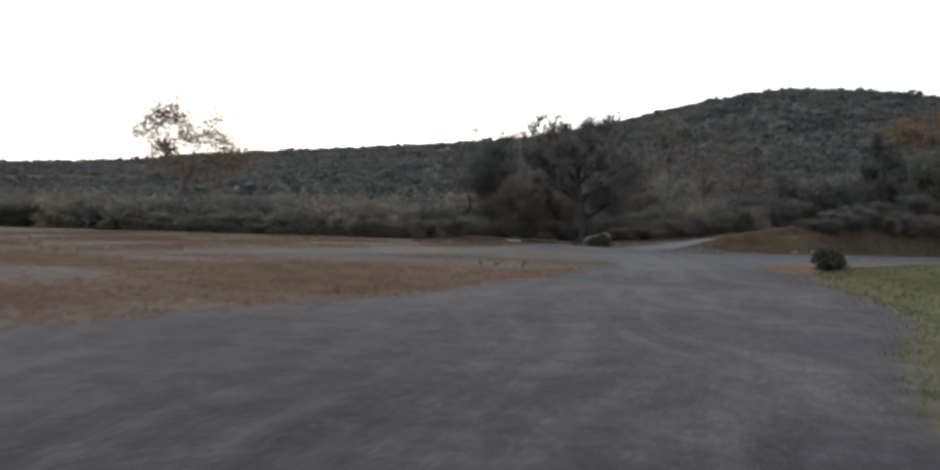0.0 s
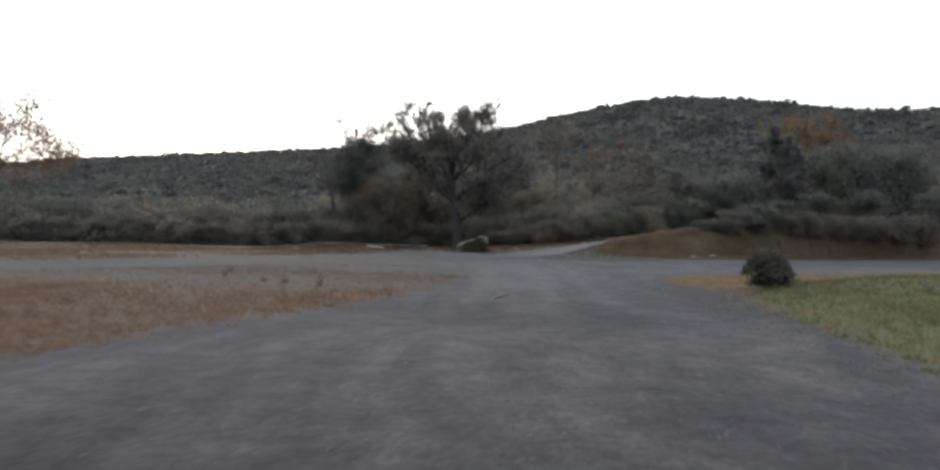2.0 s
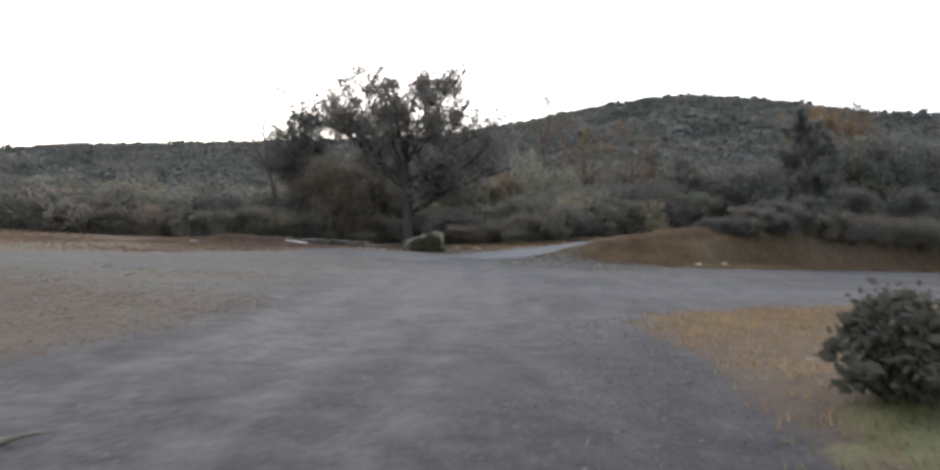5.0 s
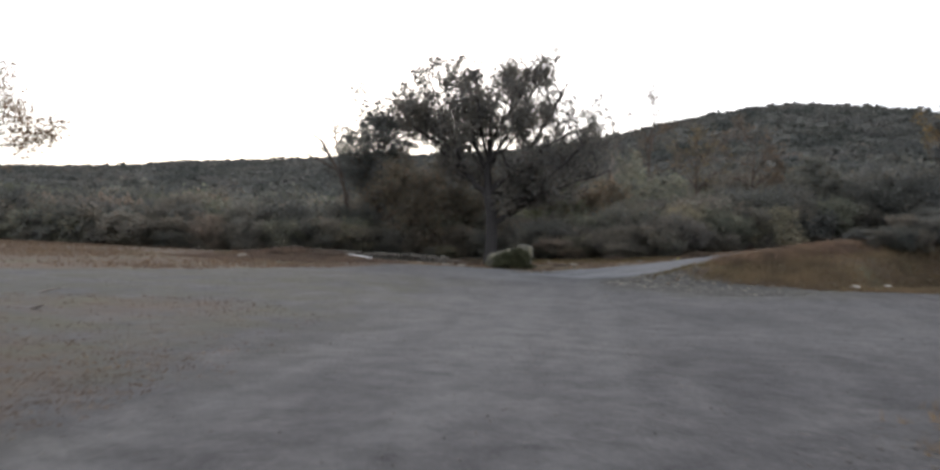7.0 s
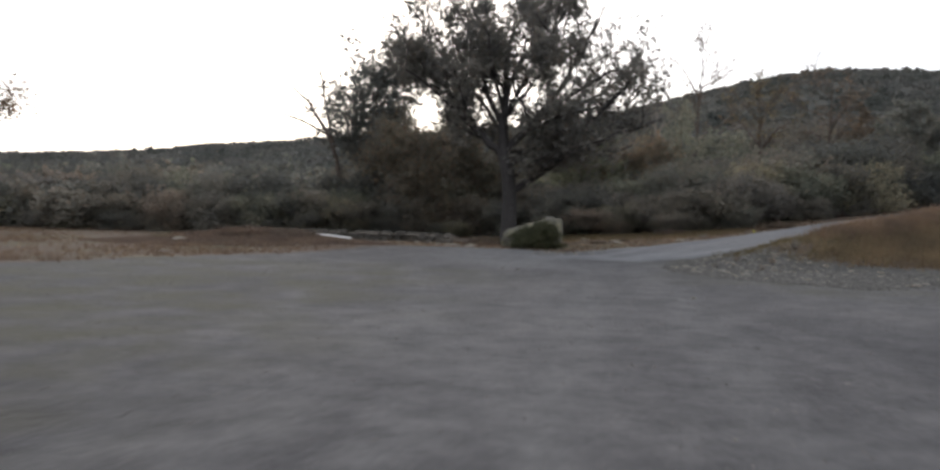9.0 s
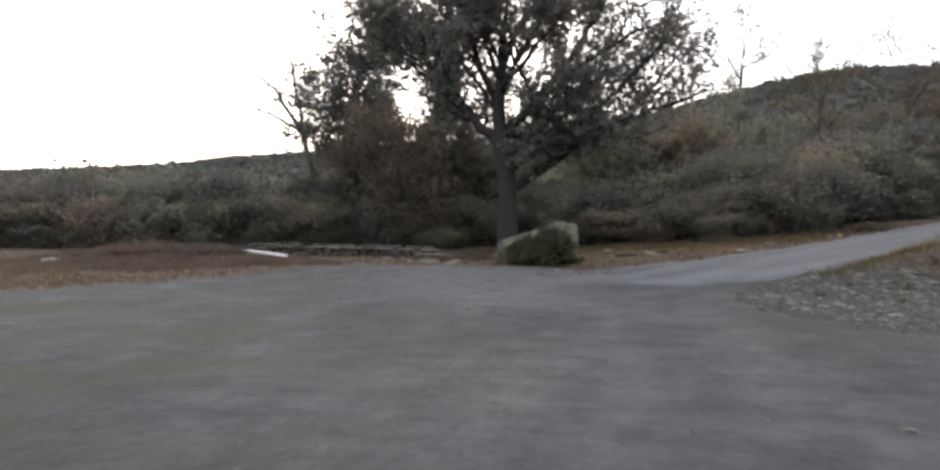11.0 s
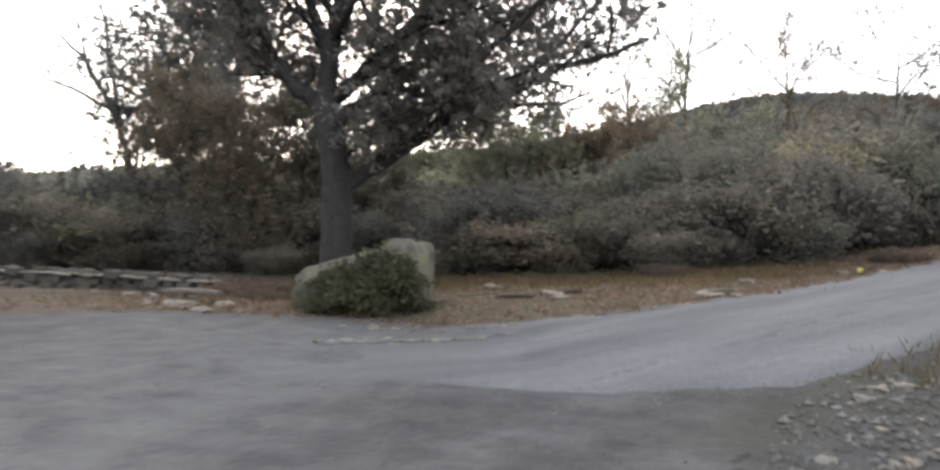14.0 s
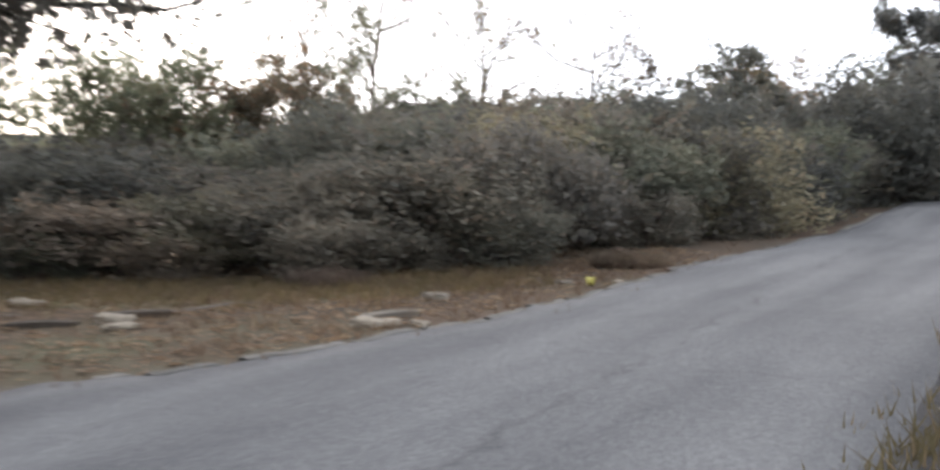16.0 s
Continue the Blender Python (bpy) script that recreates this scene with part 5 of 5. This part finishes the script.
def road_edging():
    """Broken pale concrete lip along the far side of the road."""
    root = tagged(new("road_edging"), "broken pale concrete lip along the road edge", "edging")
    rr = random.Random(31)
    k = np.arange(len(ROAD_FAR))
    u = 2.4
    while u < 7.4:
        step = rr.uniform(0.12, 0.4)
        bm = bmesh.new()
        rows = []
        for q in np.linspace(u, u + step, 6):
            x, y = (float(np.interp(q, k, ROAD_FAR[:, c])) for c in range(2))
            y += 0.05 * math.sin(q * 9) + 0.04 * math.sin(q * 23 + 1)
            w = 0.06 + rr.uniform(-0.025, 0.03)
            top = float(land(x, y)) + 0.046 + rr.uniform(-0.004, 0.004)
            rows.append([bm.verts.new(v) for v in ((x + 0.05, y - 0.06, top - 0.05), (x + 0.02, y - 0.03, top), (x - w * 0.6, y + w * 0.8, top), (x - w * 0.75, y + w, top - 0.06))])
        for r0, r1 in zip(rows, rows[1:]):
            for i in range(3):
                bm.faces.new((r0[i], r1[i], r1[i + 1], r0[i + 1]))
        bmesh.ops.recalc_face_normals(bm, faces=bm.faces)
        me = bpy.data.meshes.new("edge_piece")
        bm.to_mesh(me)
        bm.free()
        part("edge_piece", me, M_EDGE, root)
        u += step + rr.uniform(0.0, 0.2)
    return root


road_edging()


def pale_ledge(label, line, width, rise, seed):
    """A broken strip of bare pale concrete showing through the gravel."""
    root = tagged(new("concrete_ledge"), label, "ledge")
    rr = random.Random(seed)
    a, c = (Vector((*p, 0)) for p in line)
    way = (c - a).normalized()
    side = way.cross(Vector((0, 0, 1)))
    u, length = 0.0, (c - a).length
    while u < length:
        run = rr.uniform(0.2, 0.55)
        bm = bmesh.new()
        rows = []
        for q in range(6):
            p = a + way * (u + run * q / 5) + side * 0.06 * noise.noise(Vector((u + q * 0.4, seed, 0)))
            w = width * (0.35 if q in (0, 5) else 1.0) * rr.uniform(0.7, 1.2) / 2
            top = float(land(p.x, p.y)) + rise + rr.uniform(-0.004, 0.004)
            rows.append([bm.verts.new((p + side * e).to_tuple()[:2] + (z,)) for e, z in ((-w - 0.03, top - 0.06), (-w, top), (w, top), (w + 0.03, top - 0.06))])
        for r0, r1 in zip(rows, rows[1:]):
            for i in range(3):
                bm.faces.new((r0[i], r1[i], r1[i + 1], r0[i + 1]))
        bmesh.ops.recalc_face_normals(bm, faces=bm.faces)
        me = bpy.data.meshes.new("ledge_piece")
        bm.to_mesh(me)
        bm.free()
        part("ledge_piece", me, M_EDGE, root)
        u += run + rr.uniform(0.0, 0.12)
    return root


pale_ledge("broken pale concrete ledge at the start of the road", ((-1.05, 41.0), (1.0, 42.3)), 0.22, 0.02, 5)

STONES = [rock_mesh(40 + i, 1, 0.8, 0.5, 0.45, 0.3, 2) for i in range(6)]
for me in STONES:
    me.shade_flat()
    me.materials.append(M_PEBBLE)
PALE = [rock_mesh(60 + i, 1, 0.75, 0.4, 0.45, 0.35, 2) for i in range(3)]
for me in PALE:
    me.shade_flat()
    me.materials.append(M_CONCRETE)
r = np.random.default_rng(77)


def stone(x, y, size, label="grey stone lying on the gravel", pale=False, group=""):
    ob = new("stone", (PALE if pale else STONES)[int(r.integers(3 if pale else 6))])
    ob.matrix_basis = pose(x, y, float(land(x, y)) + size * 0.15, 0, 0, r.uniform(0, 360)) @ Matrix.Diagonal((size, size * r.uniform(0.7, 1.1), size * r.uniform(0.6, 1.1), 1))
    return tagged(ob, label, "stone", group)


for x, y, sz in ((-4.45, 44.2, 0.26), (-5.05, 44.35, 0.2), (-3.85, 44.5, 0.2), (-6.2, 45.6, 0.18), (-6.9, 45.7, 0.14), (-5.6, 45.4, 0.16), (-3.75, 43.55, 0.22), (-4.15, 43.75, 0.13), (-3.25, 43.75, 0.12), (-4.7, 44.3, 0.2), (-3.3, 44.3, 0.1), (-8.55, 37.2, 0.16), (-12.6, 39.8, 0.28), (1.35, 45.4, 0.2),
                 (0.0, 47.2, 0.22), (3.5, 44.7, 0.24), (3.9, 44.6, 0.12), (4.3, 46.2, 0.18), (1.2, 45.8, 0.22), (5.9, 46.8, 0.12), (6.4, 46.35, 0.13), (5.6, 38.3, 0.16), (6.7, 37.5, 0.14),
                 (11.3, 39.9, 0.2), (6.2, 8.4, 0.07), (6.9, 9.6, 0.07)):
    stone(x, y, sz * 0.75, "pale stone at the edge of the dry grass", True)
for x, y, sz, k in ((12.2, 40.25, 0.24, 91), (13.9, 42.05, 0.20, 93), (10.8, 39.3, 0.08, 94)):
    rock("stone", "whitish block lying at the foot of the grass bank", x, y, sz, sz * 0.6, sz * 0.30, k, 35, 0.3, 0.3, 0.16, M_PALESTONE, 2)
for x, y, sz in ((-0.8, 33.6, 0.06), (-0.4, 33.3, 0.035), (3.0, 28.1, 0.04), (1.6, 34.4, 0.03), (-0.9, 42.7, 0.1), (0.4, 42.75, 0.09), (0.9, 42.8, 0.07)):
    stone(x, y, sz)
for i in range(34):
    t = r.uniform()
    x, y = (-1.1 + 2.2 * t, 42.65 + 0.12 * t) if i % 2 else (-1.3 + 2.3 * t, 41.15 + 0.95 * t)
    stone(float(x + r.normal() * 0.12), float(y + r.normal() * 0.08), float(r.uniform(0.02, 0.06)), "small pale stone along the gravel edge", True, "stones along the gravel edge")
got = scatter(RUBBLE, 290, (2.6, 11, 30, 41), 0.2, 78, lambda x, y: smooth(9.5, 4.0, x) * (0.25 + 0.75 * smooth(33, 38, y)))
for x, y, z in got:
    stone(float(x), float(y), float(0.022 + 0.058 * r.uniform() ** 2.0), "broken grey stone in roadside rubble", r.uniform() < 0.5, "roadside rubble")


def pebbles(name, label, area, n, box, lo, hi, seed, keep=None):
    r = np.random.default_rng(seed)
    c = scatter(area, n, box, 0.4, seed, keep)
    s = lo + (hi - lo) * r.uniform(size=n) ** 3
    d = np.array([(1, 0, 0), (0, 1, 0), (-1, 0, 0), (0, -1, 0), (0.2, 0.1, 0.75), (0, 0, -0.4)], float)
    v = c[:, None, :] + d[None] * s[:, None, None] * r.uniform(0.65, 1.3, (n, 6, 3)) + np.array([0, 0, 0.2]) * s[:, None, None]
    f0 = np.array([(0, 1, 4), (1, 2, 4), (2, 3, 4), (3, 0, 4), (1, 0, 5), (2, 1, 5), (3, 2, 5), (0, 3, 5)])
    f = (f0[None] + 6 * np.arange(n)[:, None, None]).reshape(-1, 3)
    return tagged(part(name, mesh_of(name, v.reshape(-1, 3), f), M_PEBBLE), label, "gravel", kind="stuff")


LOT = [(-6, -22), (6, -22), (6, 12), (9, 17), (16, 25), (20, 40), (4, 39), (2.5, 42.5), (-5, 42.5), (-8, 34), (-12, 24), (-6, 20), (-1, 12), (-0.8, 5), (-3, -3)]
pebbles("gravel", "loose grey gravel over the lot", LOT, 20000, (-12, 20, -22, 43), 0.005, 0.017, 81)
pebbles("gravel", "coarse loose gravel along the drive edge", [(4.2, -6), (6.4, -6), (6.4, 12), (5.6, 14), (4.0, 12)], 3500, (4, 6.5, -6, 14), 0.006, 0.024, 82)
pebbles("gravel", "loose stone along the broken road edge", [(2.4, 38.6), (3.6, 39.0), (4.8, 39.6), (6, 40.7), (7.7, 42.2), (11, 45.1), (11, 45.7), (7.6, 42.8), (5.9, 41.3), (4.7, 40.2), (3.5, 39.6), (2.2, 39.1)], 1300, (2, 11, 38, 46), 0.006, 0.022, 84)
pebbles("gravel", "small broken stone in the rubble", RUBBLE, 15000, (2.5, 11, 30, 41), 0.010, 0.045, 83, lambda x, y: smooth(10.5, 5.0, x) + 0.05)


def litter(name, label, area, n, box, seed):
    r = np.random.default_rng(seed)
    c = scatter(area, n, box, 0.4, seed) + np.array([0, 0, 0.015])
    v, f = leaf_arrays(c, 0.05, r)
    v[:, 2] = np.repeat(c[:, 2], 4) + (v[:, 2] - np.repeat(c[:, 2], 4)) * 0.25
    return tagged(part(name, mesh_of(name, v, f), M_LITTER), label, "leaves", kind="stuff")


litter("leaf_litter", "fallen brown leaves on the verge under the oak", [(-7, 43.5), (0.2, 43.3), (2.6, 43.8), (5.9, 46), (9, 49), (9, 52), (1, 49), (-4, 50), (-8, 50)], 14000, (-8, 9, 43, 52), 91)


def scrap(x, y):
    """A crumpled scrap of yellow plastic."""
    me = rock_mesh(95, 0.042, 0.035, 0.05, 0.6, 0.0, 2)
    ob = part("plastic_scrap", me, M_YELLOW)
    ob.location = (x, y, float(land(x, y)) + 0.06)
    return tagged(ob, "crumpled yellow plastic scrap by the road edge", "litter")


scrap(6.05, 46.35)


def dead_stick(x, y, turn, length):
    p = np.array([(math.cos(turn) * t * length, math.sin(turn) * t * length + 0.04 * math.sin(5 * t), 0.02 + 0.05 * math.sin(3 * t)) for t in np.linspace(-0.5, 0.5, 7)])
    ob = part("stick", mesh_of("stick", *tube_arrays(p, [0.012, 0.02, 0.022, 0.02, 0.018, 0.014, 0.008], 6), True), M_WOOD)
    ob.location = (x, y, float(land(x, y)))
    return tagged(ob, "dead grey stick lying on the ground", "stick")


dead_stick(0.75, 4.6, 0.2, 0.5)
dead_stick(-6.9, 20.2, 1.0, 0.5)
dead_stick(-4.9, 17.4, -0.4, 0.45)
dead_stick(-0.3, 46.2, 0.1, 1.1)
dead_stick(2.0, 46.4, 0.3, 0.9)
weed = shrub("weed", "small dry weed clump in the grass", 150, 0.40, 0.34, 120, 0.03, M_SCRUB[2], "weeds in the grass")
spots = [(-3.3, 7.0, 0.75), (-4.3, 7.8, 0.65), (-5.0, 8.5, 0.5), (-6.2, 1.9, 0.6), (-5.4, -5.8, 0.75), (-7.3, 12.7, 0.6), (-6.6, 10.2, 0.6), (8.6, 4.2, 0.7), (9.8, 8.8, 0.8), (11.4, 6.0, 0.9), (4.6, 37.9, 0.6), (5.4, 37.4, 0.6), (5.0, 36.2, 0.5), (6.2, 38.9, 0.8), (4.0, 37.0, 0.5)]
for n, (x, y, sc) in enumerate(spots):
    m = pose(x, y, float(land(x, y)) - 0.01, 0, 0, 67 * n)
    w = weed if n == 0 else copy_thing(weed, m)
    if n == 0:
        weed.matrix_basis = m
    w.scale = (sc, sc, sc)
